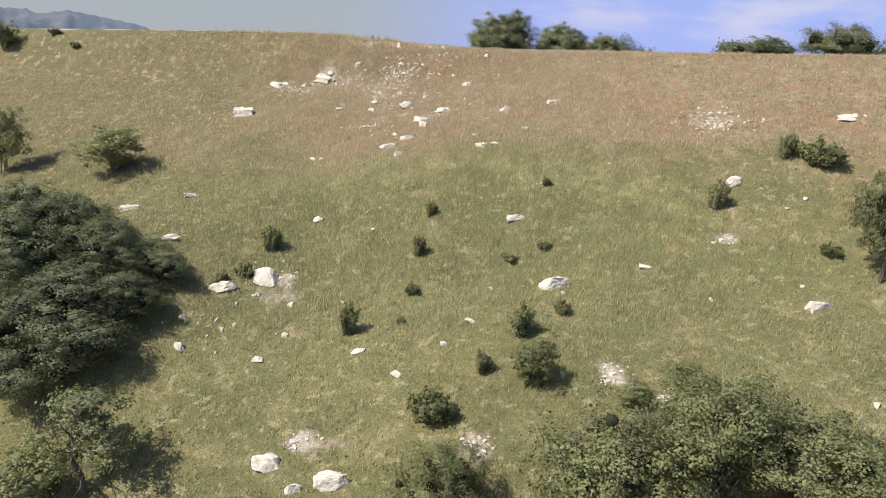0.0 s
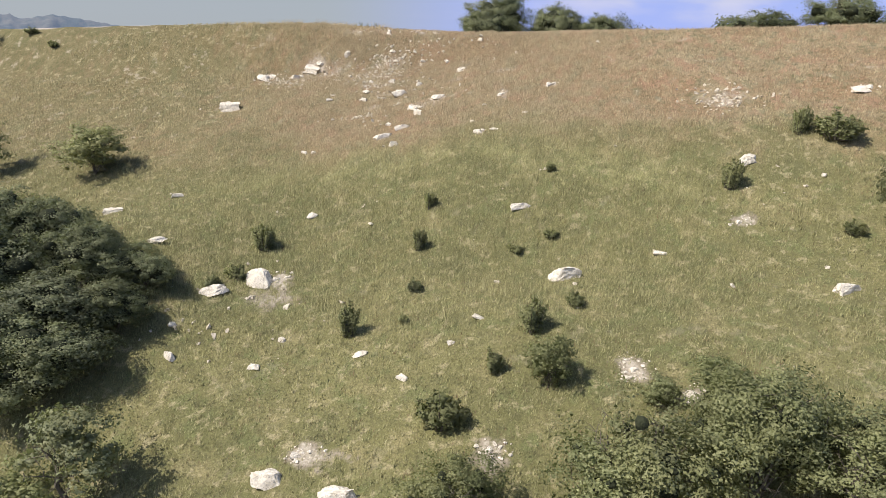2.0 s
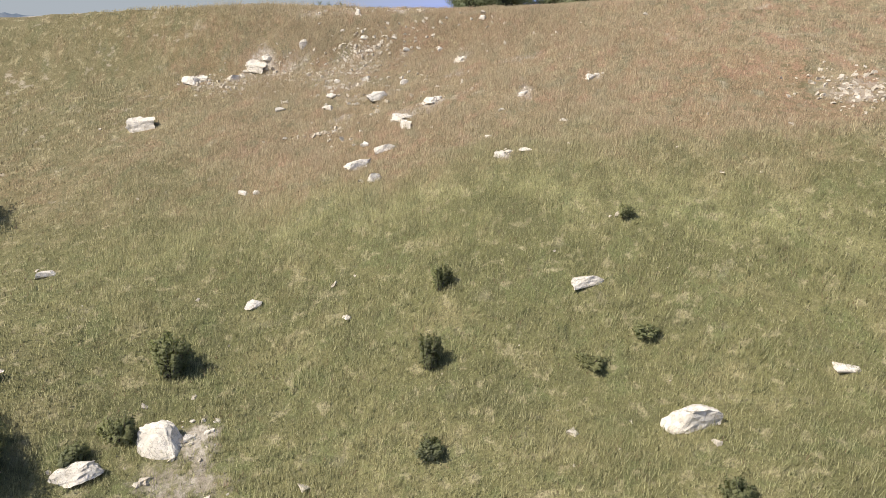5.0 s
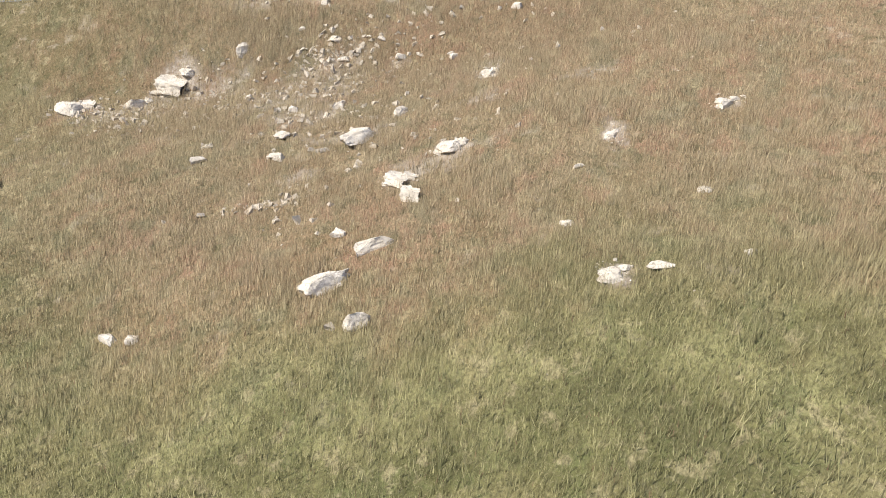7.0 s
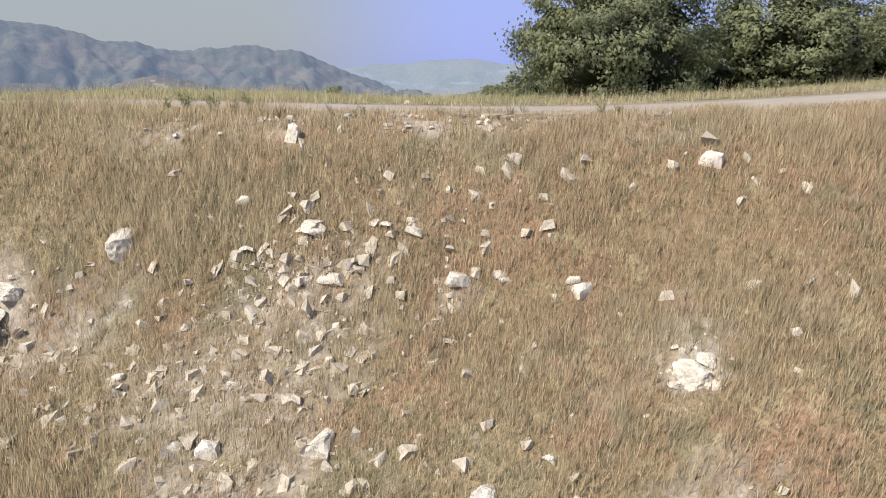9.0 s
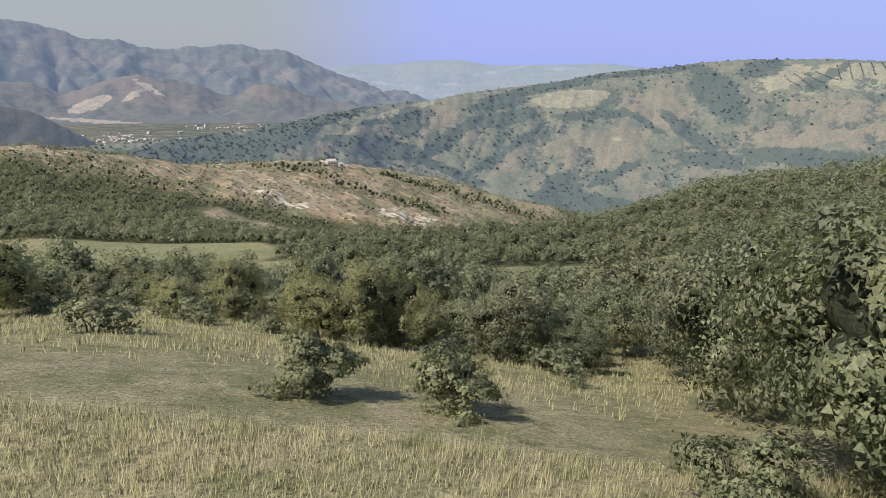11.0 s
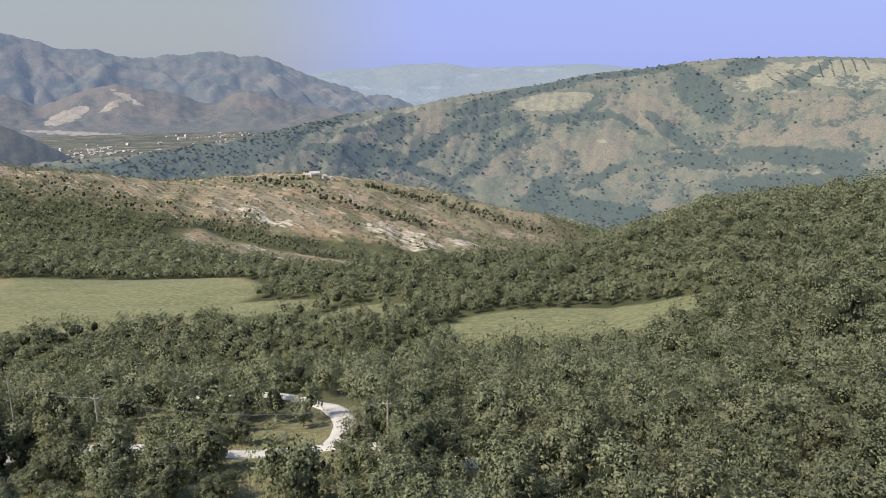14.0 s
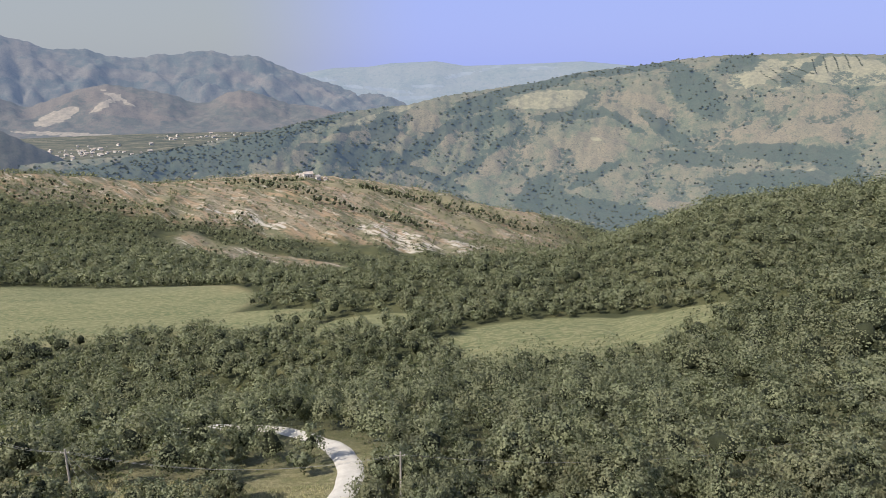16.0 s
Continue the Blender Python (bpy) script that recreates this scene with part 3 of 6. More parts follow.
def bare_amount(x, y):
    """1 on bare ground, falling off towards the grass."""
    best = np.zeros(np.shape(x))
    places = [(a, b + 0.3 * h, w * 0.48, max(h * 0.55, w * 0.30), 0.85) for a, b, w, h in OUTCROPS]
    for cx, cy, rx, ry, most in places + [(*q, 0.7) for q in BANKS] + [(*q, 0.60) for q in STONY]:
        best = np.maximum(best, most * smooth(1.5, 0.4, np.hypot((x - cx) / rx, (y - cy) / ry)))
    return best


# ---------------------------------------------------------------- ground sheet
CENTRE = (-8.0, 70.0)
fwd = np.arange(-46.0, 46.0, 0.36)
side = np.concatenate([fwd, np.linspace(46.0, 314.0, 110, endpoint=False)])
ring, step = [0.0], 0.8
while ring[-1] < 5200:
    ring.append(ring[-1] + step)
    if ring[-1] > 62:
        step = ring[-1] * 0.022 if not 700 < ring[-1] < 1330 else 8.0
ring = np.array(ring[1:])
R, A = np.meshgrid(ring, np.radians(side), indexing="ij")
GX, GY = CENTRE[0] + R * np.sin(A), CENTRE[1] + R * np.cos(A)
GZ = land(GX, GY)
verts = np.stack([GX, GY, GZ], -1).reshape(-1, 3)
faces = grid_faces(len(ring), len(side), True)[:, ::-1]
verts = np.concatenate([verts, [[CENTRE[0], CENTRE[1], at_ground(*CENTRE)]]])
hub = len(verts) - 1
k = np.arange(len(side))
caps = np.stack([np.full(len(side), hub), k, np.roll(k, -1)], -1)
ground = new("ground", raw_mesh("ground", verts, faces, caps, [M_GROUND], True))
ground.data.attributes.new("bare", "FLOAT", "POINT").data.foreach_set("value", bare_amount(verts[:, 0], verts[:, 1]).astype(np.float32))
tagged(ground, "dry grassy hillside with olive and rust-brown patches", "ground", kind="structure")


def ribbon(name, mid, half, lift, mat, rows=5):
    """A road laid along points, over the ground's height, with thickness at the edges."""
    mid = np.asarray(mid, float)
    d = np.gradient(mid[:, :2], axis=0)
    d /= np.linalg.norm(d, axis=1)[:, None]
    nrm = np.stack([-d[:, 1], d[:, 0]], -1)
    u = np.linspace(-1, 1, rows)
    wob = 0.10 * half * np.sin(np.arange(len(mid)) * 0.9)[:, None] * np.abs(u) ** 3 * 0.4
    p = mid[:, None, :2] + nrm[:, None] * ((u * half)[None] + wob * np.sign(u))[..., None]
    z = mid[:, 2][:, None] + lift - 0.05 * u[None] ** 2
    z[:, 0] -= 0.25
    z[:, -1] -= 0.25
    v = np.concatenate([p, z[..., None]], -1).reshape(-1, 3)
    return new(name, raw_mesh(name, v, grid_faces(len(mid), rows)[:, ::-1], None, [mat], True))


xs = np.arange(-115, 118, 0.7)
road = ribbon("road", np.stack([xs, road_mid(xs) - 0.30, hilltop(xs) + 0.12], -1)[::-1], ROAD_HALF + 0.13, 0.06, M_ROAD, 9)
tagged(road, "pale grey gravel road along the hilltop", "road", kind="structure")


# ---------------------------------------------------------------- distant hills
def patch_amount(az, el, patches):
    """How much of each place lies in one of the ovals (bearing, height angle, half length, half width, turn clockwise)."""
    best = np.zeros(az.shape)
    for a0, e0, along, across, turn in patches:
        c, s = math.cos(radians(turn)), math.sin(radians(turn))
        u, v = (az - a0) * c - (el - e0) * s, (az - a0) * s + (el - e0) * c
        best = np.maximum(best, smooth(1.4, 0.5, np.hypot(u / along, v / across)))
    return best


def hill_range(name, az_list, el_list, r_foot, r_crest, z_foot, mat, rows=120, gully=1.0, gsize=300, seed=3, step=0.16, woods=(), tan=(), pale=(), spurs=0.0, jag=1.0):
    """A range of hills whose crest stands at given heights (degrees) over the compass (degrees), seen from above the road.
    Woods, tan ground and pale fields lie on it as ground cover."""
    az = np.arange(az_list[0], az_list[-1], step)
    el = np.interp(az, az_list, el_list) + jag * (0.03 * np.sin(az * 7.3) + 0.02 * np.sin(az * 17.1))
    rc = np.interp(az, az_list, r_crest) if hasattr(r_crest, "__len__") else np.full(len(az), float(r_crest))
    t = np.linspace(0, 1.35, rows)[:, None]
    rf = np.interp(az, az_list, r_foot) if hasattr(r_foot, "__len__") else np.full(len(az), float(r_foot))
    r = rf + (rc - rf) * t
    x, y = VIEW[0] + r * np.sin(np.radians(az)), VIEW[1] + r * np.cos(np.radians(az))
    zc = 24 + rc * np.tan(np.radians(el))
    up = np.clip(t, 0, 1)
    prof = 0.25 * up + 0.75 * (up * up * (3 - 2 * up))
    z = z_foot + (zc - z_foot) * prof
    z = np.where(t > 1, zc - (t - 1) * 0.8 * (rc - rf) * 0.6, z)
    bend = np.sin(np.clip(t, 0, 1) * math.pi) * smooth(0, 0.2, t)
    g = np.abs(waves(x, y, gsize, seed, 4)) - 0.45
    # spurs and gullies that run down from the crest
    g = g + spurs * (np.abs(waves(az + 6 * (1 - up), 0.9 * up, 7.0, seed + 5, 3)) - 0.4)
    z = z + gully * bend * g + 0.012 * gully * waves(x, y, gsize * 0.06, seed + 1, 2) * smooth(0.0, 0.3, t)
    z[0] -= 70
    v = np.stack([x, y, z], -1).reshape(-1, 3)
    ob = new(name, raw_mesh(name, v, grid_faces(rows, len(az))[:, ::-1], None, [mat], True))
    seen = np.degrees(np.arctan2(z - 24, r)) + 0.10 * waves(x, y, 70, 8, 3)
    bearing = az[None] + 0.35 * waves(x, y, 60, 9, 3)
    low = smooth(-0.05, -0.55, g) * 0.55 * smooth(0.02, 0.2, 1 - up)
    cover = np.stack([np.maximum(patch_amount(bearing, seen, woods), low if len(woods) else 0 * z), patch_amount(bearing, seen, tan), patch_amount(bearing, seen, pale), np.ones(z.shape)], -1)
    ob.data.attributes.new("cover", "FLOAT_COLOR", "POINT").data.foreach_set("color", cover.astype(np.float32).ravel())
    return tagged(ob, kind="structure")


EAST_WOODS = [
    (-20.5, -7.38, 6.04, 1.21, -6), (-15.3, -6.70, 4.65, 1.40, -20), (-10.5, -4.93, 4.18, 0.42, -18), (-6.9, -5.21, 1.30, 0.23, -10),
    (-3.9, -5.10, 1.21, 1.49, 30), (-6.2, -7.38, 3.95, 0.93, 4), (-9.2, -6.59, 1.86, 0.42, 0), (-0.6, -6.50, 4.18, 0.65, -35),
    (4.6, -4.51, 2.79, 0.65, -15), (3.6, -3.37, 2.79, 0.51, -10), (7.3, -2.00, 6.04, 0.42, -13), (11.4, -4.03, 3.72, 0.42, -5),
    (12.1, -3.31, 2.09, 0.37, -50), (9.0, -10.46, 2.23, 1.49, -40), (-23.4, -7.74, 5.58, 0.65, 0), (-0.6, -8.93, 4.18, 0.46, 20),
]
EAST_BELTS = [
    (24.4, -9.69, 2.56, 1.30, -20), (20.8, -7.15, 2.79, 0.65, 0), (27.5, -6.38, 5.12, 0.70, 0), (30.9, -7.11, 2.79, 0.74, 20),
    (27.8, -8.45, 6.51, 0.84, -5), (23.6, -0.01, 1.67, 0.74, -10), (27.9, -0.52, 2.09, 0.33, -40), (20.8, -2.10, 3.02, 1.40, 40),
    (15.6, -0.48, 4.18, 0.28, -8), (13.2, -11.57, 6.97, 1.02, 5), (4.7, -11.82, 3.25, 0.46, 15), (16.1, -13.26, 9.30, 0.65, 0),
    (15.5, -4.41, 2.33, 0.28, 30), (19.0, -5.16, 3.25, 0.56, 35), (6.0, -6.10, 2.33, 0.37, -35), (2.7, -8.45, 2.56, 0.42, -30),
    (13.5, -8.70, 2.79, 0.46, -30),
]
EAST_TAN = [
    (-5.3, -5.68, 4.18, 0.46, -3), (-10.4, -7.02, 1.58, 0.93, -35), (-0.6, -4.75, 1.86, 1.21, 30), (16.3, -3.34, 3.49, 1.30, 15),
    (12.5, -6.82, 3.95, 1.67, -20), (6.0, -7.72, 2.79, 1.02, -25), (7.1, -10.18, 1.16, 0.33, 0), (27.4, -4.90, 3.95, 1.02, -25),
    (23.9, -5.08, 2.79, 0.46, -30), (19.9, -10.93, 2.33, 0.51, 0), (26.5, -2.83, 0.93, 1.02, -60), (2.2, -5.43, 1.86, 0.65, -35),
    (30.5, -3.72, 2.79, 1.86, 10),
]
EAST_PALE = [
    (11.5, -12.57, 1.9, 0.3, 22), 
    (-4.3, -4.09, 3.16, 0.28, -15), (9.8, -2.79, 3.49, 0.74, -5), (24.8, -0.74, 2.14, 0.79, -25), (30.4, -0.47, 3.72, 1.02, 5),
    (30.4, -8.00, 1.58, 0.37, 20), (13.3, -5.89, 0.65, 0.14, 0), (27.0, -1.69, 0.93, 0.14, 0),
]
FOOT_TAN = [
    (-28.7, -2.87, 2.23, 0.56, -25), (-15.0, -2.73, 2.56, 0.65, 10), (-8.9, -3.69, 1.67, 0.33, 20), (-24.2, -2.57, 3.25, 1.02, 20),
    (-29.8, -1.74, 2.79, 0.65, -10), (-23.0, -3.72, 3.72, 0.28, 8), (-18.8, -2.12, 2.33, 0.46, 5),
]
FOOT_PALE = [
    (-28.1, -3.69, 1.67, 0.42, -20), (-24.8, -2.84, 1.40, 0.19, -30), (-24.0, -2.45, 1.40, 0.14, 30), (-27.7, -4.92, 3.72, 0.14, 5),
    (-25.5, -5.84, 5.12, 0.19, 4),
]
RANGE_TAN = [
    (-30.4, 0.86, 2.09, 0.56, -10), (-30.1, -0.27, 2.79, 0.65, -10), (-27.5, -0.60, 2.79, 0.56, 0), (-22.7, -0.82, 3.25, 0.46, 5),
    (-14.9, -1.08, 2.79, 0.56, 15), (-9.7, -1.98, 2.79, 0.37, 15),
]
LAST_PALE = [
    (2.2, -0.90, 1.40, 0.14, -12), (-4.2, -2.01, 3.25, 0.14, 6), (-9.7, -1.10, 2.79, 0.09, 5), (4.9, -0.32, 1.16, 0.14, -15),
    (-3.3, -2.82, 4.18, 0.19, -4), (-0.6, -1.79, 1.86, 0.14, 0), (8.6, -0.32, 1.86, 0.14, 0),
]
# blue self-glow that stands in for haze on all the far hills
HAZE_GLOW = (0.28, 0.385, 0.60)
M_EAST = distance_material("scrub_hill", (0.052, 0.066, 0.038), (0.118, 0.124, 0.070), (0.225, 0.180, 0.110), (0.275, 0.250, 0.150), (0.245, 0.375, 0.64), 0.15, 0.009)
M_FOOT = distance_material("foothills", (0.040, 0.050, 0.042), (0.080, 0.080, 0.062), (0.165, 0.130, 0.100), (0.32, 0.27, 0.20), HAZE_GLOW, 0.19, 0.008)
M_SPUR = distance_material("dark_spur", (0.036, 0.046, 0.036), (0.060, 0.064, 0.048), (0.11, 0.095, 0.072), (0.40, 0.35, 0.26), HAZE_GLOW, 0.14, 0.006)
M_FAR = distance_material("far_mountain", (0.045, 0.056, 0.050), (0.066, 0.074, 0.064), (0.155, 0.128, 0.100), (0.4, 0.36, 0.3), HAZE_GLOW, 0.27, 0.006)
M_LAST = distance_material("farthest_ridge", (0.07, 0.085, 0.065), (0.12, 0.125, 0.09), (0.15, 0.14, 0.11), (0.17, 0.175, 0.16), HAZE_GLOW, 0.48, 0.002)
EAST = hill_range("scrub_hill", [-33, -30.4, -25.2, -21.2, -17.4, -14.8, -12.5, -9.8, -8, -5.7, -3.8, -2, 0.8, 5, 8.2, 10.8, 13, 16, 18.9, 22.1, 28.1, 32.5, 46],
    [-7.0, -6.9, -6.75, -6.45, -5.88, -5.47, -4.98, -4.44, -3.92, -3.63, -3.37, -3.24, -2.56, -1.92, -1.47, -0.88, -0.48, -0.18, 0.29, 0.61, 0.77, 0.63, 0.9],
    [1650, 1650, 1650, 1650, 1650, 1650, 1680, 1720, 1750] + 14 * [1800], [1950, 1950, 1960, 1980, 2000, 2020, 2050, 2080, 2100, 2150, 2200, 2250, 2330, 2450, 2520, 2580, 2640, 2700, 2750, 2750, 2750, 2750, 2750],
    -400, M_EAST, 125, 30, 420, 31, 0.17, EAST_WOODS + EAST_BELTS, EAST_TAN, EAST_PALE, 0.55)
tagged(EAST, "broad hill with olive scrub and bare tan slopes", "hill")
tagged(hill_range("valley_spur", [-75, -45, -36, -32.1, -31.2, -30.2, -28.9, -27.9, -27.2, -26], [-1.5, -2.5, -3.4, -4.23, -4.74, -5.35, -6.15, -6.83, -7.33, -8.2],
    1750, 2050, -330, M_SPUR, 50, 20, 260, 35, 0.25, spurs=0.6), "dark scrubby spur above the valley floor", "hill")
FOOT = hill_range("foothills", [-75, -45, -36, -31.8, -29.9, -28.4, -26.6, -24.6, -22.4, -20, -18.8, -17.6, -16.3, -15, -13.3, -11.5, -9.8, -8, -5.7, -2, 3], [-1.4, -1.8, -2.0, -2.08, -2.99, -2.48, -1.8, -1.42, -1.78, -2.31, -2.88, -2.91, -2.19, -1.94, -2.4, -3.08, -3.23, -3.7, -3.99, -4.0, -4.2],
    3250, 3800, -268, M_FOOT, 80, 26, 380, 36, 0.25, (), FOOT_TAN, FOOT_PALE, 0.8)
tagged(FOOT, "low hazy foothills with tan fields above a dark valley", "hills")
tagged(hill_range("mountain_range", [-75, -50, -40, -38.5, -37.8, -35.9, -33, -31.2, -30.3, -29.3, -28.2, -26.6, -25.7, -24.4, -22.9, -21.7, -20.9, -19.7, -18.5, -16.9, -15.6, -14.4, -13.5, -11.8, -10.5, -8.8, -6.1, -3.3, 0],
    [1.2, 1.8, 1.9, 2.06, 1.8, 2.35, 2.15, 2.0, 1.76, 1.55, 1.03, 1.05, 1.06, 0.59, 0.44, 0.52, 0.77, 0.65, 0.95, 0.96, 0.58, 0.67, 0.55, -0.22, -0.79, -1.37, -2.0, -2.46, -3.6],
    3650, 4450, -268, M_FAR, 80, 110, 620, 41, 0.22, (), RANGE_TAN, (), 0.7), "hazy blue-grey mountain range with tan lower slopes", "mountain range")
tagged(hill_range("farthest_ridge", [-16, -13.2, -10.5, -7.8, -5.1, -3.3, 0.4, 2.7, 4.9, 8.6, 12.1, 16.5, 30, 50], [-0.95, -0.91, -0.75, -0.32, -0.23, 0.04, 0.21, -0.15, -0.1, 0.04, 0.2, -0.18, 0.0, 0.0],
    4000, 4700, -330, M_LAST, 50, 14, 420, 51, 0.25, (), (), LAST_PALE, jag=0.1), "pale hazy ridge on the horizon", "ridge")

# ---------------------------------------------------------------- trees and shrubs
# a rounded twenty-sided lump
gold = (1 + 5 ** 0.5) / 2
BALL = np.array([(a, b, 0) for a in (-1, 1) for b in (-gold, gold)])
BALL = np.concatenate([BALL, BALL[:, [2, 0, 1]], BALL[:, [1, 2, 0]]]) / math.hypot(1, gold)
BALL_TRI = np.array([(i, j, k) for i in range(12) for j in range(12) for k in range(12) if i < j < k and max(np.linalg.norm(BALL[i] - BALL[j]), np.linalg.norm(BALL[j] - BALL[k]), np.linalg.norm(BALL[i] - BALL[k])) < 1.1])
flip = np.einsum("ij,ij->i", np.cross(BALL[BALL_TRI[:, 1]] - BALL[BALL_TRI[:, 0]], BALL[BALL_TRI[:, 2]] - BALL[BALL_TRI[:, 0]]), BALL[BALL_TRI[:, 0]]) < 0
BALL_TRI[flip] = BALL_TRI[flip][:, ::-1]


def leaf_tris(rng, centres, out, size, face=0.7):
    """Small ragged three-cornered leaf sprays that look outwards."""
    n = len(centres)
    d = rng.normal(size=(n, 3)) * (1 - face) + out * face
    d /= np.linalg.norm(d, axis=1)[:, None] + 1e-9
    side = np.cross(d, rng.normal(size=(n, 3)))
    side /= np.linalg.norm(side, axis=1)[:, None] + 1e-9
    up = np.cross(side, d)
    s = size * (0.55 + 0.9 * rng.rand(n))[:, None]
    k = 0.7 + 0.6 * rng.rand(n, 3)
    v = np.stack([centres + side * s * k[:, 1:2] - up * s * 0.45, centres - side * s * k[:, :1] - up * s * 0.5, centres + up * s * k[:, 2:] + d * s * 0.3], 1).reshape(-1, 3)
    return v, np.arange(3 * n).reshape(n, 3)


def crown_points(rng, n, rx, rz, z0, lumps, hollow=0.55, flat=0.85, sprays=9, lift=0.15, dome=0.4, solid=0.0):
    """Points, and the ways they look, of an uneven crown: boughs, on each of them many small leaf clumps with gaps between."""
    c = rng.normal(size=(lumps, 3))
    c /= np.linalg.norm(c, axis=1)[:, None]
    c *= (0.36 + 0.36 * rng.rand(lumps))[:, None]
    c[:, 2] = c[:, 2] * flat + 0.02
    lr = 0.20 + 0.24 * rng.rand(lumps) ** 1.5
    m = lumps * sprays
    w = rng.choice(lumps, m, p=lr ** 2 / (lr ** 2).sum())
    d = rng.normal(size=(m, 3)) + (0, 0, lift)
    d /= np.linalg.norm(d, axis=1)[:, None]
    rad = lr[w] * (hollow + (1 - hollow) * rng.rand(m)) * (1 + 0.22 * np.abs(rng.normal(size=m)))
    q = c[w] + d * rad[:, None]
    size = (0.055 + 0.05 * rng.rand(m)) * (9 / sprays) ** 0.4
    k = rng.randint(0, m, n)
    e = rng.normal(size=(n, 3)) * (1, 1, 0.65)
    p = (q[k] + e * size[k][:, None]) * (rx, rx, rz)
    p[:, 2] = np.maximum(p[:, 2] + z0, 0.03 * z0 + 0.1 * rng.rand(n))
    way = 0.9 * d[k] + 0.45 * e + dome * c[w][k] + (0, 0, 0.3)
    hub = q[k] * (rx, rx, rz) + (0, 0, z0)
    # dark lumps within the boughs imitate shade between the leaf clumps
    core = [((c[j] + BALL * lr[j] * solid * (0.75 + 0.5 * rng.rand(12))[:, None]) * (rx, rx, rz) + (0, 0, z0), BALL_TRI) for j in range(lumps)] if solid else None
    return p, way / (np.linalg.norm(way, axis=1)[:, None] + 1e-9), hub, core


def clump_normals(v, hub, way, middle=None, whole=0.7):
    """Each clump of leaves is shaded as one small rounded bunch, and the crown as one large one."""
    d = v.reshape(-1, 3, 3) - hub[:, None]
    d /= np.linalg.norm(d, axis=2)[..., None] + 1e-6
    d = d + 0.55 * way[:, None]
    if middle is not None:
        w = v.reshape(-1, 3, 3) - np.asarray(middle)
        d = d + whole * w / (np.linalg.norm(w, axis=2)[..., None] + 1e-6)
    return (d / (np.linalg.norm(d, axis=2)[..., None] + 1e-6)).reshape(-1, 3)


def tube(path, radii, sides=6):
    """A tapered tube along a path."""
    path = np.asarray(path, float)
    t = np.gradient(path, axis=0)
    t /= np.linalg.norm(t, axis=1)[:, None] + 1e-9
    ref = np.where(np.abs(t[:, :1]) > 0.9, (0, 1, 0), (1, 0, 0))
    u = np.cross(t, ref)
    u /= np.linalg.norm(u, axis=1)[:, None]
    w = np.cross(t, u)
    a = np.arange(sides) * 2 * math.pi / sides
    v = path[:, None] + np.asarray(radii)[:, None, None] * (np.cos(a)[None, :, None] * u[:, None] + np.sin(a)[None, :, None] * w[:, None])
    return v.reshape(-1, 3), grid_faces(len(path), sides, True)


def join(blocks):
    vs, fs, n = [], [], 0
    for v, f in blocks:
        vs.append(v)
        fs.append(f + n)
        n += len(v)
    return np.concatenate(vs), np.concatenate(fs)


def trunk_parts(rng, height, rx, stems=1, limbs=6, base=0.16, twigs=0):
    out = []
    for s in range(stems):
        lean = np.clip(rng.normal(size=2) * 0.10 * height + (rng.normal(size=2) * 0.25 * rx if stems > 1 else 0), -0.3 * rx, 0.3 * rx)
        top = np.array([lean[0], lean[1], height * 0.74])
        foot = np.array([*(rng.normal(size=2) * 0.15 * (stems > 1)), -0.5])
        t = np.linspace(0, 1, 7)[:, None]
        p = foot + (top - foot) * t + np.concatenate([rng.normal(size=(7, 2)) * 0.05 * height * t * (1 - t) * 2, np.zeros((7, 1))], 1)
        out.append(tube(p, base * (1 - 0.85 * t[:, 0]) * (1.15 - 0.15 * s)))
        for _ in range(limbs):
            k = 0.2 + 0.7 * rng.rand()
            a = foot + (top - foot) * k
            ang = rng.rand() * 6.283
            reach = rx * (0.40 + 0.22 * rng.rand()) * (1.1 - 0.5 * k)
            e = a + np.array([math.cos(ang) * reach, math.sin(ang) * reach, height * (0.05 + 0.2 * rng.rand())])
            q = np.linspace(0, 1, 5)[:, None]
            p2 = a + (e - a) * q + np.concatenate([rng.normal(size=(5, 2)) * 0.05 * rx * q, 0.10 * height * (q * (1 - q))], 1)
            out.append(tube(p2, base * 0.45 * (1 - k * 0.5) * (1 - 0.8 * q[:, 0]), 5))
            for _ in range(twigs):
                b = p2[rng.randint(2, 5)]
                w = b + rng.normal(size=3) * (0.08 * rx, 0.08 * rx, 0.05 * height)
                out.append(tube(np.stack([b, (b + w) / 2 + (0, 0, 0.05), w]), [base * 0.14, base * 0.1, base * 0.03], 4))
    return join(out)


def tree_meshes(name, seed, height, rx, leaves, size, stems=1, limbs=6, low=0.25, lumps=11, mat=None, base=0.16, hollow=0.55, twigs=0, solid=0.0, sprays=9):
    rng = np.random.RandomState(seed)
    rz = height * (1 - low) / 1.75
    z0 = height * (low + 1) / 2
    tv, tf = trunk_parts(rng, height, rx, stems, limbs, base, twigs)
    p, way, hub, core = crown_points(rng, leaves, rx, rz, z0, lumps, hollow, sprays=sprays, solid=solid)
    cv, cf = leaf_tris(rng, p, way, size)
    crown = raw_mesh(name + "_crown", cv, None, cf, [mat or M_LEAF], True, clump_normals(cv, hub, way, (0, 0, z0 * 0.8), 0.9))
    trunk = raw_mesh(name + "_trunk", tv, tf, None, [M_BARK], True)
    if not core:
        return trunk, crown
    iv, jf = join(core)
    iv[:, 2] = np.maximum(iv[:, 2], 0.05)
    return trunk, crown, raw_mesh(name + "_shade_core", iv, None, jf, [M_CROWN_SHADE], True)


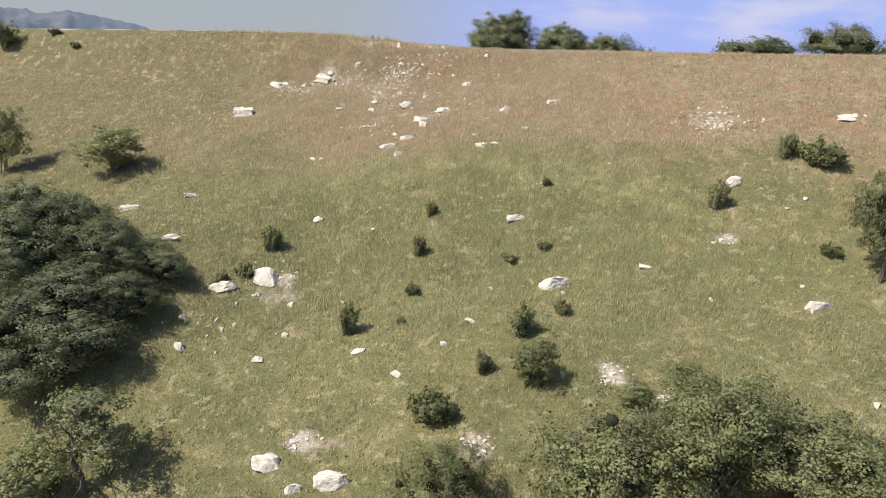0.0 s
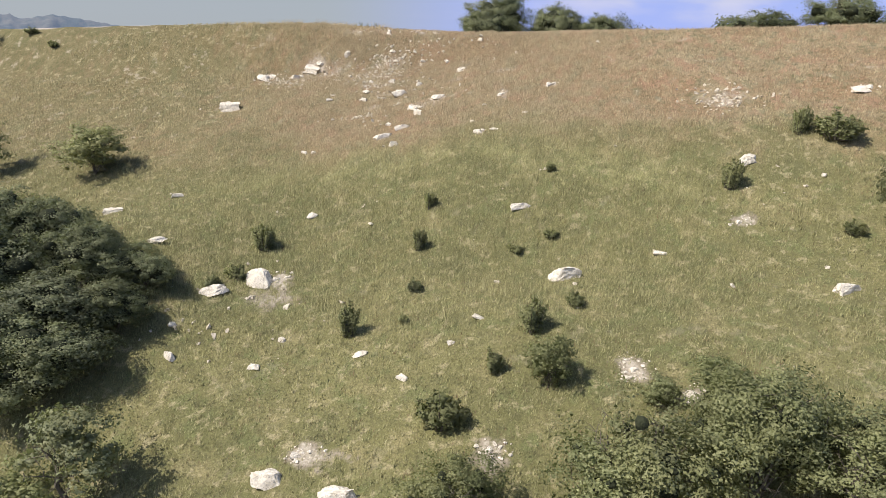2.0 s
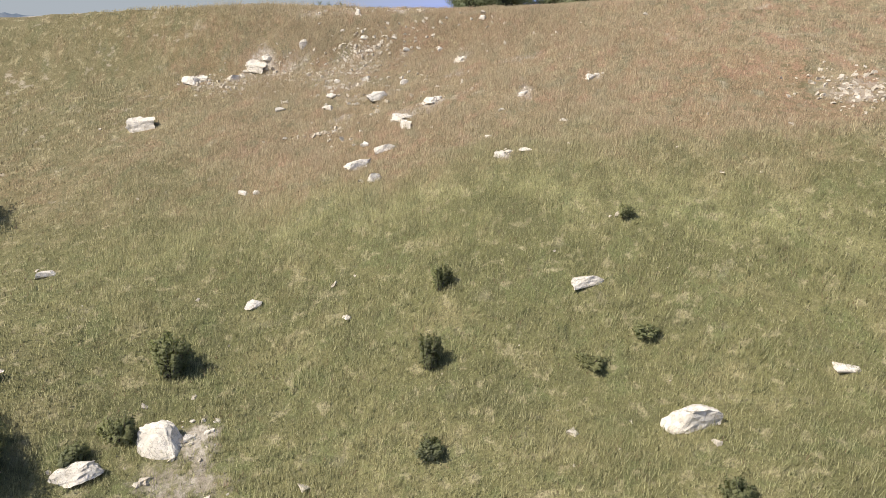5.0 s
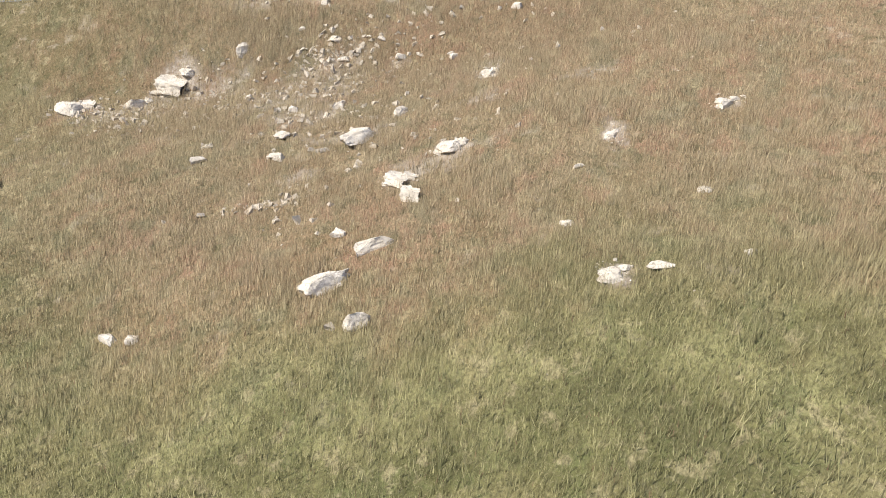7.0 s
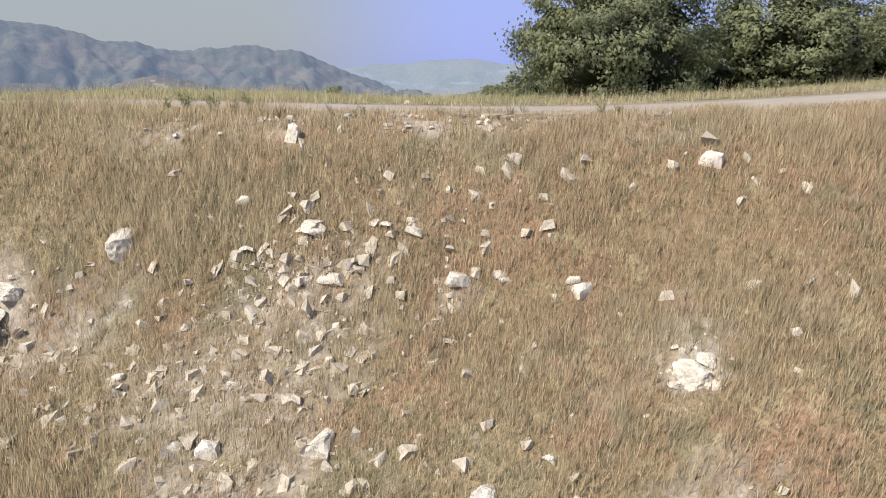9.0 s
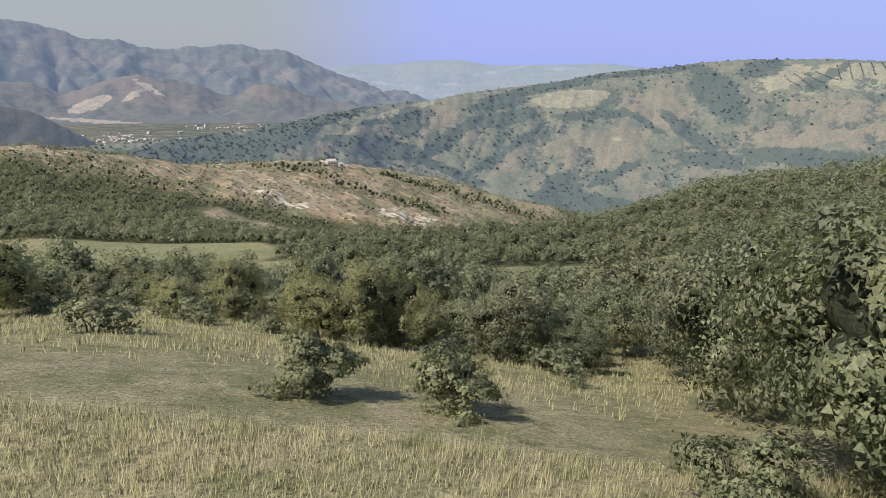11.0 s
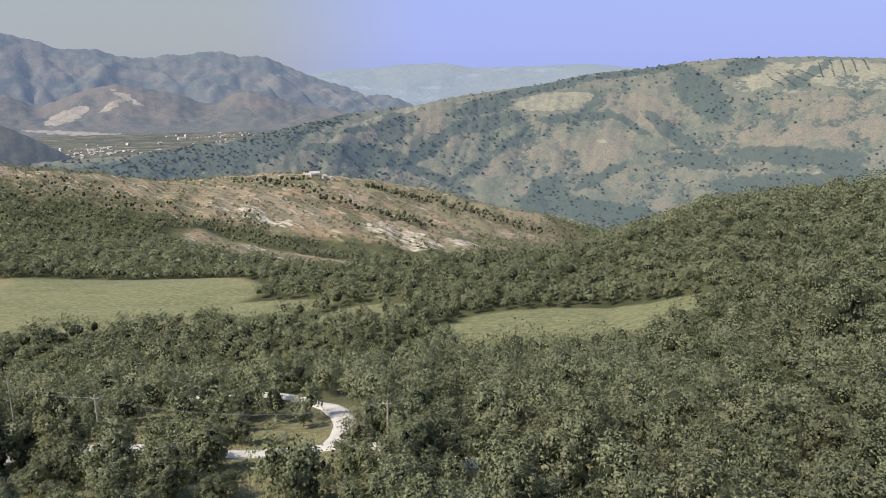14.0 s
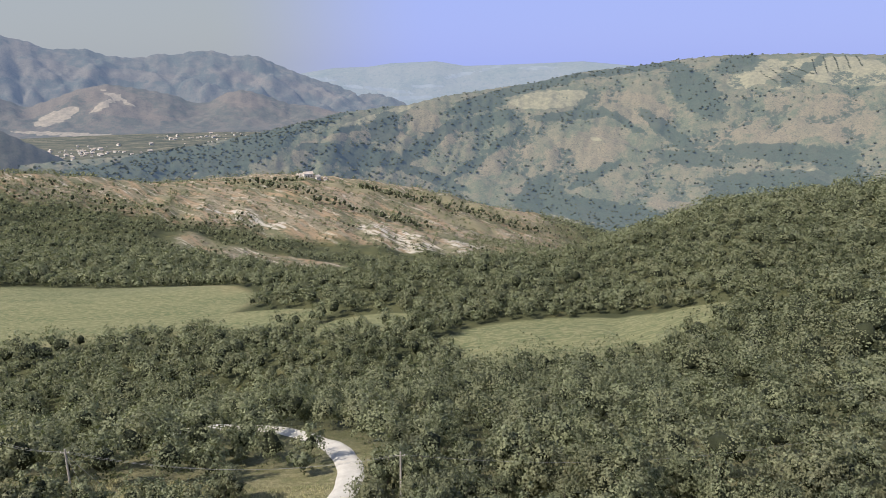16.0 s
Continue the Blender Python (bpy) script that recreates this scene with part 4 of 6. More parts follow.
def plant(kind, meshes, x, y, scale, turn=0.0, sink=0.0):
    """A tree or shrub of its own, with a trunk and a crown."""
    ob = new(kind)
    ob.matrix_basis = Matrix.LocRotScale((x, y, at_ground(x, y) - sink), Euler((0, 0, turn)), scale)
    for part_name, me in zip(("trunk", "crown", "inner_foliage"), meshes):
        ch = new(part_name, me)
        ch.parent = ob
    return ob


BOULDERS = [
    (-14.2, 79.9, 2.20, 0.91), (-13.8, 69.3, 2.11, 0.97), (-12.3, 66.9, 0.99, 0.75), (-12.4, 71.3, 1.46, 0.65), (-11.2, 73.8, 0.84, 0.89), (-12.3, 81.7, 1.00, 0.62),
    (-18.7, 50.1, 1.91, 2.21), (-21.7, 48.2, 2.27, 0.92), (3.7, 49.9, 2.35, 1.48), (0.0, 57.3, 1.62, 0.69), (-34.0, 79.6, 2.36, 1.61), (17.8, 59.8, 1.64, 0.95),
    (-12.1, 34.3, 1.77, 1.24), (-8.0, 32.6, 2.15, 1.33), (-10.0, 32.6, 1.01, 0.81), (20.7, 46.0, 1.80, 1.11), (-34.7, 57.0, 1.61, 0.66), (-28.1, 51.8, 1.31, 0.49),
    (-15.3, 99.6, 0.30, 0.30), (-18.0, 91.0, 0.50, 0.90), (-16.6, 91.2, 0.18, 0.33), (-6.3, 88.6, 0.62, 0.62), (-7.3, 88.7, 0.41, 0.29), (-22.7, 89.2, 1.07, 0.86),
]
STONES_A = [
    (-17.0, 88.8, 0.83, 0.37), (-16.2, 87.7, 0.70, 0.40), (-17.1, 87.8, 0.51, 0.32), (-12.9, 87.2, 0.86, 0.54), (-11.8, 87.2, 0.54, 0.23), (-10.0, 86.7, 0.47, 0.26),
    (-6.1, 85.6, 0.46, 0.22), (-5.7, 84.2, 0.31, 0.24), (-1.8, 85.7, 0.35, 0.47), (-18.3, 83.6, 0.71, 0.57), (-19.1, 83.8, 0.51, 0.47), (-15.7, 83.5, 0.85, 0.61),
    (-18.2, 81.1, 0.82, 0.52), (-18.0, 79.3, 0.74, 0.65), (-22.2, 79.9, 0.96, 0.49), (-22.2, 81.1, 0.81, 0.25), (-18.3, 85.4, 0.42, 0.23), (-21.5, 86.1, 0.65, 0.25),
    (-20.2, 87.4, 0.42, 0.29), (-17.5, 85.5, 0.41, 0.26),
]
STONES_B = [
    (-15.8, 79.4, 0.59, 0.35), (-14.0, 78.7, 0.25, 0.22), (-10.9, 82.5, 0.47, 0.19), (-13.8, 72.5, 0.73, 0.54), (-18.2, 79.5, 0.67, 0.41), (-18.3, 81.0, 0.85, 0.35),
    (-21.4, 68.7, 0.85, 0.49), (-20.4, 68.4, 0.66, 0.48), (-0.2, 71.5, 0.73, 0.29), (-0.2, 66.9, 0.46, 0.31), (-2.8, 66.8, 0.87, 0.29), (-5.2, 70.8, 0.67, 0.30),
    (-4.4, 74.2, 0.57, 0.27), (-2.0, 44.8, 1.25, 0.39), (-3.5, 42.5, 0.71, 0.34), (-6.0, 40.1, 0.83, 0.55), (-9.1, 42.5, 0.95, 0.41), (-16.1, 42.2, 1.11, 0.44),
    (-21.9, 42.5, 0.95, 0.95), (-22.9, 44.8, 0.71, 0.49),
]
STONES_C = [
    (-15.0, 44.5, 0.71, 0.58), (10.4, 51.9, 1.26, 0.29), (-17.3, 58.5, 0.92, 0.67), (-12.0, 57.2, 0.71, 0.32), (-30.9, 61.4, 1.45, 0.58), (23.1, 58.2, 0.73, 0.42),
    (9.9, 37.8, 1.05, 0.77), (-19.1, 89.6, 0.51, 0.36), (-16.8, 88.7, 0.65, 0.53), (-14.9, 88.6, 0.45, 0.18), (-14.1, 88.3, 0.62, 0.34), (-16.4, 87.7, 0.69, 0.34),
    (-11.7, 87.1, 0.48, 0.19), (-9.8, 86.4, 0.59, 0.53), (-13.2, 89.1, 0.23, 0.27), (-18.9, 88.7, 0.45, 0.17), (-17.0, 87.8, 0.42, 0.35),
]
JUNIPERS = [
    (-10.5, 44.5, 2.02, 2.80), (-7.3, 58.0, 1.77, 1.65), (-7.4, 54.1, 1.66, 2.13), (-6.9, 49.5, 2.02, 1.21), (-20.0, 54.2, 2.78, 2.46), (-20.7, 50.4, 2.26, 1.73),
    (-22.0, 49.0, 1.86, 1.26), (-0.0, 53.7, 2.17, 0.79), (2.6, 54.9, 1.85, 0.89), (4.1, 45.8, 1.84, 1.47), (1.5, 43.2, 2.64, 2.64), (-0.7, 40.4, 2.17, 1.74),
    (15.9, 57.5, 2.05, 2.30), (22.3, 62.8, 1.88, 2.44), (-7.0, 45.6, 1.24, 0.81), (-3.3, 36.9, 3.96, 2.69), (25.1, 62.2, 5.28, 3.11), (22.8, 63.3, 1.67, 2.34),
    (16.2, 57.5, 2.09, 2.69), (23.5, 52.6, 2.41, 1.25), (2.3, 60.9, 1.65, 0.99), (-72.3, 99.4, 2.65, 1.22), (-67.4, 97.0, 2.35, 1.37),
]
SHRUBS = [
    (2.4, 39.2, 3.30, 3.0), (8.4, 37.5, 2.52, 1.7), (-42.3, 67.1, 8.01, 4.69), (-55.4, 68.0, 5.15, 6.62), (-80.6, 99.3, 4.77, 4.77), (-25.6, 31.5, 5.97, 3.98),
    (11.6, 37.3, 4.0, 3.0),
]
HILL_OAKS = [
    (-30.6, 38.5, 8.08, 4.27), (-28.2, 40.9, 8.04, 4.69), (-26.8, 44.2, 6.37, 3.73), (-32.5, 41.5, 8.91, 5.16), (-29.7, 43.7, 8.37, 4.65), (-38.1, 49.5, 8.02, 6.15),
    (-35.5, 40.4, 8.66, 5.78), (-22.1, 32.7, 7.72, 6.18), (25.4, 49.0, 5.10, 9.28), (-1.8, 30.6, 6.20, 4.6), (6.2, 30.5, 9.4, 7.3), (11.7, 32.3, 8.2, 7.0),
    (15.7, 31.1, 9.12, 6.0), (-26.1, 47.3, 4.45, 3.09), (-34.6, 44.9, 9.37, 6.41), (-31.1, 46.7, 7.27, 5.09), (-34.6, 49.1, 6.68, 4.88), (-28.5, 47.0, 5.71, 3.80),
]


rng = np.random.RandomState(3)
HILL_KINDS = [tree_meshes("hill_oak", 40 + i, 6.0, 3.0, 26000, 0.057, stems=2 + i % 2, limbs=7, low=0.02, lumps=26, base=0.11, hollow=0.65, twigs=2, solid=0.5) for i in range(4)]
OPEN_KINDS = [tree_meshes("open_oak", 50 + i, 6.0, 3.0, 27000, 0.050, stems=3 + i % 2, limbs=9, low=0.0, lumps=26, base=0.10, hollow=0.62, twigs=4, solid=0.22, mat=M_SCRUB) for i in range(3)]
YOUNG = tree_meshes("young_oak", 47, 6.0, 2.7, 5200, 0.080, stems=1, limbs=11, low=0.30, lumps=12, base=0.16, hollow=0.55, twigs=4, sprays=6)
for k, (x, y, w, h) in enumerate(HILL_OAKS):
    ob = plant("oak_tree", YOUNG if k == 7 else OPEN_KINDS[k % 3] if -5 < x < 20 else HILL_KINDS[rng.randint(4)], x, y, (w / 6.0, w / 6.0, h / 6.0), rng.rand() * 6.28, 0.1)
    tagged(ob, "dark green bushy oak growing on the grassy slope", "tree", "oaks on the hillside")
SHRUB_KINDS = [tree_meshes("oak_shrub", 60 + i, 3.0, 1.6, 8500, 0.050, stems=4, limbs=5, low=0.02, lumps=20, base=0.04, hollow=0.55, twigs=4, mat=M_SCRUB) for i in range(3)]
for x, y, w, h in SHRUBS:
    ob = plant("shrub", SHRUB_KINDS[rng.randint(3)], x, y, (w / 3.2, w / 3.2, h / 3.0), rng.rand() * 6.28, 0.05)
    tagged(ob, "loose grey-green shrub among dry grass", "shrub", "shrubs on the hillside")


def juniper_meshes(name, seed, upright):
    """Dense needle shrub: upward sprays round many short stems."""
    rng = np.random.RandomState(seed)
    n = 3400
    ang, rad = rng.rand(26) * 6.283, np.sqrt(rng.rand(26)) * 0.42
    tops = np.stack([np.cos(ang) * rad * 1.1, np.sin(ang) * rad * 1.1, 1.0 - (0.9 if upright else 1.5) * rad ** 1.2 + 0.14 * rng.normal(size=26)], -1)
    feet = tops * (0.35, 0.35, 0) + (0, 0, -0.05)
    k, t = rng.randint(0, 26, n), 0.12 + 0.88 * rng.rand(n) ** 0.7
    p = feet[k] + (tops[k] - feet[k]) * t[:, None] + rng.normal(size=(n, 3)) * (0.085, 0.085, 0.05) * (1.15 - 0.75 * t)[:, None]
    p[:, 2] = np.maximum(p[:, 2], 0.02)
    way = p * (1, 1, 0.3) + (0, 0, 0.15) + rng.normal(size=(n, 3)) * 0.1
    way /= np.linalg.norm(way, axis=1)[:, None]
    cv, cf = leaf_tris(rng, p, way, 0.030, 0.55)
    soft = clump_normals(cv, feet[k] + (tops[k] - feet[k]) * (t[:, None] - 0.1), way, (0, 0, 0.15), 1.0)
    stems = [tube(np.stack([f, (f + q) / 2 + (0, 0, 0.03), q]), [0.022, 0.014, 0.004], 5) for f, q in zip(feet, tops)]
    tv, tf = join(stems)
    return raw_mesh(name + "_stems", tv, tf, None, [M_BARK], True), raw_mesh(name + "_needles", cv, None, cf, [M_JUNIPER], True, soft)


JUNIPER_KINDS = [juniper_meshes("juniper", 80 + i, i % 2 == 0) for i in range(4)]
for i, (x, y, w, h) in enumerate(JUNIPERS):
    kind = 2 * rng.randint(2) + (0 if h > w * 0.85 else 1)
    ob = new("juniper_bush")
    ob.matrix_basis = Matrix.LocRotScale((x, y, at_ground(x, y) - 0.05), Euler((0, 0, rng.rand() * 6.28)), (0.78 * w, 0.78 * w, 0.80 * h))
    for part_name, me in zip(("stem_clump", "foliage"), JUNIPER_KINDS[kind]):
        new(part_name, me).parent = ob
    tagged(ob, "low dark green juniper bush in dry grass" if h < w else "upright dark green juniper bush in grass", "bush", "junipers on the hillside")

# oaks beside the road
ROADSIDE = [(-5.0, 106.6, 5.6, 8.2, 0), (3.1, 107.6, 4.8, 7.0, 1), (-10.9, 106.2, 1.5, 1.7, 2), (9.8, 108.0, 4.2, 5.7, 1), (-20.7, 112.5, 1.6, 1.8, 2), (-16.4, 112.5, 1.6, 1.7, 2), (31.0, 106.5, 5.5, 6.2, 3), (42.5, 106.0, 6.0, 7.6, 3), (52.0, 107.0, 5.0, 6.5, 3), (25.5, 107.0, 2.8, 3.6, 2)]
ROAD_KINDS = [
    tree_meshes("road_oak", 21, 7.6, 5.3, 64000, 0.074, stems=4, limbs=9, low=-0.10, lumps=38, base=0.16, hollow=0.65, twigs=4, solid=0.5, sprays=14),
    tree_meshes("road_oak", 22, 6.2, 3.6, 34000, 0.066, stems=3, limbs=8, low=-0.12, lumps=30, base=0.13, hollow=0.65, twigs=3, solid=0.5, sprays=12),
    tree_meshes("road_shrub", 23, 2.1, 1.9, 7000, 0.065, stems=4, limbs=4, low=0.0, lumps=16, base=0.05, hollow=0.4, twigs=2),
    HILL_KINDS[1],
]
BASE = [(5.3, 7.6), (3.6, 6.2), (1.9, 2.1), (3.0, 6.0)]
for x, y, r, h, k in ROADSIDE:
    ob = plant("oak_tree" if h > 3 else "shrub", ROAD_KINDS[k], x, y, (r / BASE[k][0], r / BASE[k][0], h / BASE[k][1]), x * 1.7, 0.05)
    tagged(ob, "spreading dark green oak beside the hilltop road" if h > 3 else "low leafy oak shrub beside the road", "tree" if h > 3 else "shrub", "oaks along the road")

# ---------------------------------------------------------------- the wood below the road
TRACK_A = [(-125, 183), (-95, 186), (-72, 192.5), (-63.5, 198.5), (-53, 198.2), (-46, 199), (-40, 201), (-33.5, 202), (-24, 199.5), (-14.5, 196.5), (-9.8, 194), (-5, 192.8)]
TRACK_B = [(-34.4, 203), (-33.8, 210), (-34.8, 218), (-38.2, 228), (-43.5, 236), (-50, 241), (-59, 244), (-76, 247)]


def curve_points(knots, step):
    """Smooth points along a path."""
    k = np.array(knots, float)
    s = np.concatenate([[0], np.cumsum(np.linalg.norm(np.diff(k, axis=0), axis=1))])
    u = np.arange(0, s[-1], step)
    p = np.stack([np.interp(u, s, k[:, 0]), np.interp(u, s, k[:, 1])], -1)
    for _ in range(12):
        p[1:-1] = 0.25 * p[:-2] + 0.5 * p[1:-1] + 0.25 * p[2:]
    return p


lanes = [curve_points(TRACK_A, 1.0), curve_points(TRACK_B, 1.0)]
for lane, half in zip(lanes, (1.45, 1.9)):
    z = land(lane[:, 0], lane[:, 1])
    ob = ribbon("track", np.concatenate([lane, z[:, None] + 0.25], 1), half, 0.06, M_TRACK, 7)
    tagged(ob, "white gravel track winding through the oak wood", "track", kind="structure")
lane_pts = np.concatenate(lanes)



def keeps_clear(x, y):
    for a, b, rx, ry in FIELDS:
        if ((x - a) / rx) ** 2 + ((y - b) / ry) ** 2 < 1.04 + 0.10 * math.sin(x * 0.13 + y * 0.21):
            return True
    if y > 260:
        return False
    near_a, near_b = [np.min(np.hypot(p[:, 0] - x, p[:, 1] - y)) for p in lanes]
    return near_a < 1.9 or near_b < 4.2 or (-47 < x < -31 and 190 < y < 206)


GLADES = [(-38.5, 166, 3.6, 8), (-53, 157, 5.5, 6), (-31, 146, 3.5, 5), (-42, 141, 6, 5)]


# lines of trees along the field edges of the bare ridge
BELT_A = [(-262, 1108), (-216, 1085), (-155, 1046), (-108, 1032), (-38, 1008)]
BELT_B = [(-118, 1222), (-91, 1226), (-35, 1232), (31, 1238), (105, 1214), (179, 1196), (225, 1120)]
BELT_C = [(-330, 1150), (-285, 1130), (-240, 1155), (-225, 1190)]


def near_line(x, y, line):
    """How far a place lies from a line of the plan."""
    best = 1e9
    for (ax, ay), (bx, by) in zip(line[:-1], line[1:]):
        t = min(max(((x - ax) * (bx - ax) + (y - ay) * (by - ay)) / ((bx - ax) ** 2 + (by - ay) ** 2), 0), 1)
        best = min(best, math.hypot(x - ax - t * (bx - ax), y - ay - t * (by - ay)))
    return best


def wood_chance(x, y, r):
    """How thickly the wood stands at a place, and how tall."""
    if y < road_mid(x) + 10 + (26 if x < -7 else 8):
        return 0.0, 1.0
    if x < -24 and y < 171 - 0.25 * (x + 24):
        patch = float(waves(np.array(x), np.array(y), 17, 23, 2))
        for gx, gy, grx, gry in GLADES:
            if math.hypot((x - gx) / grx, (y - gy) / gry) < 1 + 0.2 * patch:
                return 0.04, 0.4
        return (0.96, 0.58 + 0.12 * patch) if patch > -0.9 else (0.3, 0.42)
    if -46 < x < -31.5 and 176 < y < 206:
        return 0.8, 0.45
    if -85 < x < -8 and 180 < y < 197:
        return 1.0, 0.95
    if -80 < x < -37 and 186 < y < 205:
        return 0.24, 0.55
    if -60 < x < -37 and 202 < y < 214:
        return 0.65, 0.75
    if x < -7 and y < 150:
        return 0.9, 0.72
    if r > 560:
        az = math.degrees(math.atan2(x - VIEW[0], y - VIEW[1]))
        if az < 9:
            v = float(waves(np.array(x), np.array(y), 90, 77, 3))
            edge = float(np.interp(az, [-34, -28, -24, -21, -19.5, -17, -15, -12, -10, -6.5], [930, 955, 915, 850, 815, 805, 790, 715, 682, 648])) + 30 * v
            bare = float(np.interp(az, [-21, -19, -15, -11, -6], [700, 735, 690, 650, 590])) + 18 * v
            off = y - 764 + 0.52 * (x + 202) + 14 * v
            if -305 < x < -45 and -48 < off < 30:
                return 0.10, 0.5
            if r < edge and not (-21 < az < -5 and bare - 75 < r < bare):
                return 0.88, 1.05
            if near_line(x, y, BELT_A) < 17 + 8 * v or near_line(x, y, BELT_B) < 30 + 12 * v or near_line(x, y, BELT_C) < 9 + 6 * v:
                return 0.97, 1.75
            if (az < -26 and r > 990 + 30 * v) or (az > 3 and r < 905 + 40 * v) or (az > 7 and r < 1060):
                return 0.92, 0.8
            return (0.75, 0.9) if v > 0.4 else (0.22, 0.62)
    if -30 < x < 95 and 262 < y < 316:
        return 0.97, 1.5
    if -230 < x < -90 and 320 < y < 398:
        return 0.97, 1.3
    return 0.97, 1.0


rng = np.random.RandomState(7)
spots = []
for lo, hi, gap in ((0, 285, 5.5), (285, 560, 6.8), (560, 900, 7.2), (900, 1330, 9.5)):
    for gx in np.arange(-800, 760, gap):
        for gy in np.arange(110, 1400, gap):
            x, y = gx + gap * 0.8 * (rng.rand() - 0.5), gy + gap * 0.8 * (rng.rand() - 0.5)
            r, az = math.hypot(x - VIEW[0], y - VIEW[1]), math.degrees(math.atan2(x - VIEW[0], y - VIEW[1]))
            if not lo <= r < hi or (abs(az) > 40 and r > 75) or abs(x + 8) > 75 + 0.9 * max(y - 120, 0):
                continue
            chance, tall = wood_chance(x, y, r)
            if rng.rand() < chance and not keeps_clear(x, y):
                spots.append((x, y, r, (1.18 if 75 < r < 560 else 1.0) * tall * (0.62 + 0.90 * rng.rand() ** 1.4 + 0.26 * float(waves(np.array(x), np.array(y), 34, 19, 2)))))
spots.sort(key=lambda s: s[2])
WOOD_KINDS = [tree_meshes("wood_oak", 100 + i, 6.2, 2.9, 5600, 0.104, low=-0.15, lumps=24, mat=M_WOODS, base=0.12, limbs=3, hollow=0.7, solid=0.34) for i in range(6)]
FINE_KINDS = [tree_meshes("wood_oak", 140 + i, 6.2, 2.9, 14000, 0.064, low=-0.05, lumps=28, mat=M_BUSH if i < 2 else M_WOODS, base=0.12, limbs=5, hollow=0.7, solid=0.34) for i in range(5)]
for k, (x, y, r, tall) in enumerate(spots[:285]):
    ob = plant("oak_tree", FINE_KINDS[k % 2 if x < -16 else 2 + k % 3] if k < 50 else WOOD_KINDS[rng.randint(6)], x, y, (tall * (1.3 if tall < 0.85 else 1.0), tall * (1.3 if tall < 0.85 else 1.0), tall * (0.9 + 0.25 * rng.rand())), rng.rand() * 6.28)
    tagged(ob, "small bushy oak at the edge of the wood" if tall < 0.7 else "round leafy oak in a dense hillside wood", "tree", "oaks of the wood")
LOW_KINDS = [tree_meshes("low_shrub", 160 + i, 2.0, 1.7, 1100, 0.085, stems=3, limbs=3, low=-0.2, lumps=9, mat=M_WOODS, base=0.04, hollow=0.5) for i in range(3)]
count = 0
while count < 90:
    x, y = -72 + 70 * rng.rand(), 122 + 66 * rng.rand()
    if y > road_mid(x) + 24 and x < -6 - 0.1 * (y - 122) and float(waves(np.array(x), np.array(y), 13, 29, 2)) > -0.2 and not keeps_clear(x, y):
        s = 0.55 + 0.75 * rng.rand() ** 1.5
        ob = plant("shrub", LOW_KINDS[count % 3], x, y, (s * 1.15, s * 1.15, s * 0.85), rng.rand() * 6.28, 0.08)
        tagged(ob, "low oak shrub in the dry grass of the clearing", "shrub", "shrubs of the clearing")
        count += 1
blocks, bent, shade_cores = [], [], []
zs = land(np.array([s[0] for s in spots]), np.array([s[1] for s in spots]))
for (x, y, r, tall), z in zip(spots[285:], zs[285:]):
    big = 1.0 if r < 285 else 1.25 if r < 560 else 1.5
    h, rx = 6.2 * tall * (0.9 + 0.25 * rng.rand()) * (1 + 0.12 * (big - 1)), 2.9 * tall * big
    n = int(np.clip(820 * (115 / r) ** 1.2, 64, 1000)) if r < 560 else 30 if r < 800 else 22
    if r < 420:
        p, way, hub, _ = crown_points(rng, n, rx, h * 0.5, h * 0.5, 14, 0.7, sprays=6, lift=0.55, dome=0.8)
    else:
        way = rng.normal(size=(n, 3)) + (0, 0, 0.5)
        way /= np.linalg.norm(way, axis=1)[:, None]
        p = way * (0.8 + 0.25 * rng.rand(n))[:, None] * (rx, rx, h * 0.5) + (0, 0, h * 0.5)
        hub = np.zeros((n, 3)) + (0, 0, h * 0.4)
    blocks.append(leaf_tris(rng, p + (x, y, z), way, face=0.7, size=min(0.092 * (1 + r / 115), 0.60) if r < 560 else 0.62 if r < 800 else 0.78))
    bent.append(clump_normals(blocks[-1][0], hub + (x, y, z), way, (x, y, z + 0.35 * h), 1.3))
    # a dark core in the crown, painted shade behind the gaps of the leaves
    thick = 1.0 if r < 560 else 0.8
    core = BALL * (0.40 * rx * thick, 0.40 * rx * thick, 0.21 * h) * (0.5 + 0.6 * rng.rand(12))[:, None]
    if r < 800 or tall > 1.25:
        shade_cores.append((core + (x, y, z + 0.42 * h), BALL_TRI))
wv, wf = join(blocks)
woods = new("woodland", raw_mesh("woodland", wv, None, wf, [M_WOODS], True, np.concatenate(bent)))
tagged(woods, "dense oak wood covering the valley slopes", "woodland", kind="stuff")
iv, jf = join(shade_cores)
shell = new("inner_foliage", raw_mesh("inner_foliage", iv, None, jf, [M_CROWN_SHADE], True))
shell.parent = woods

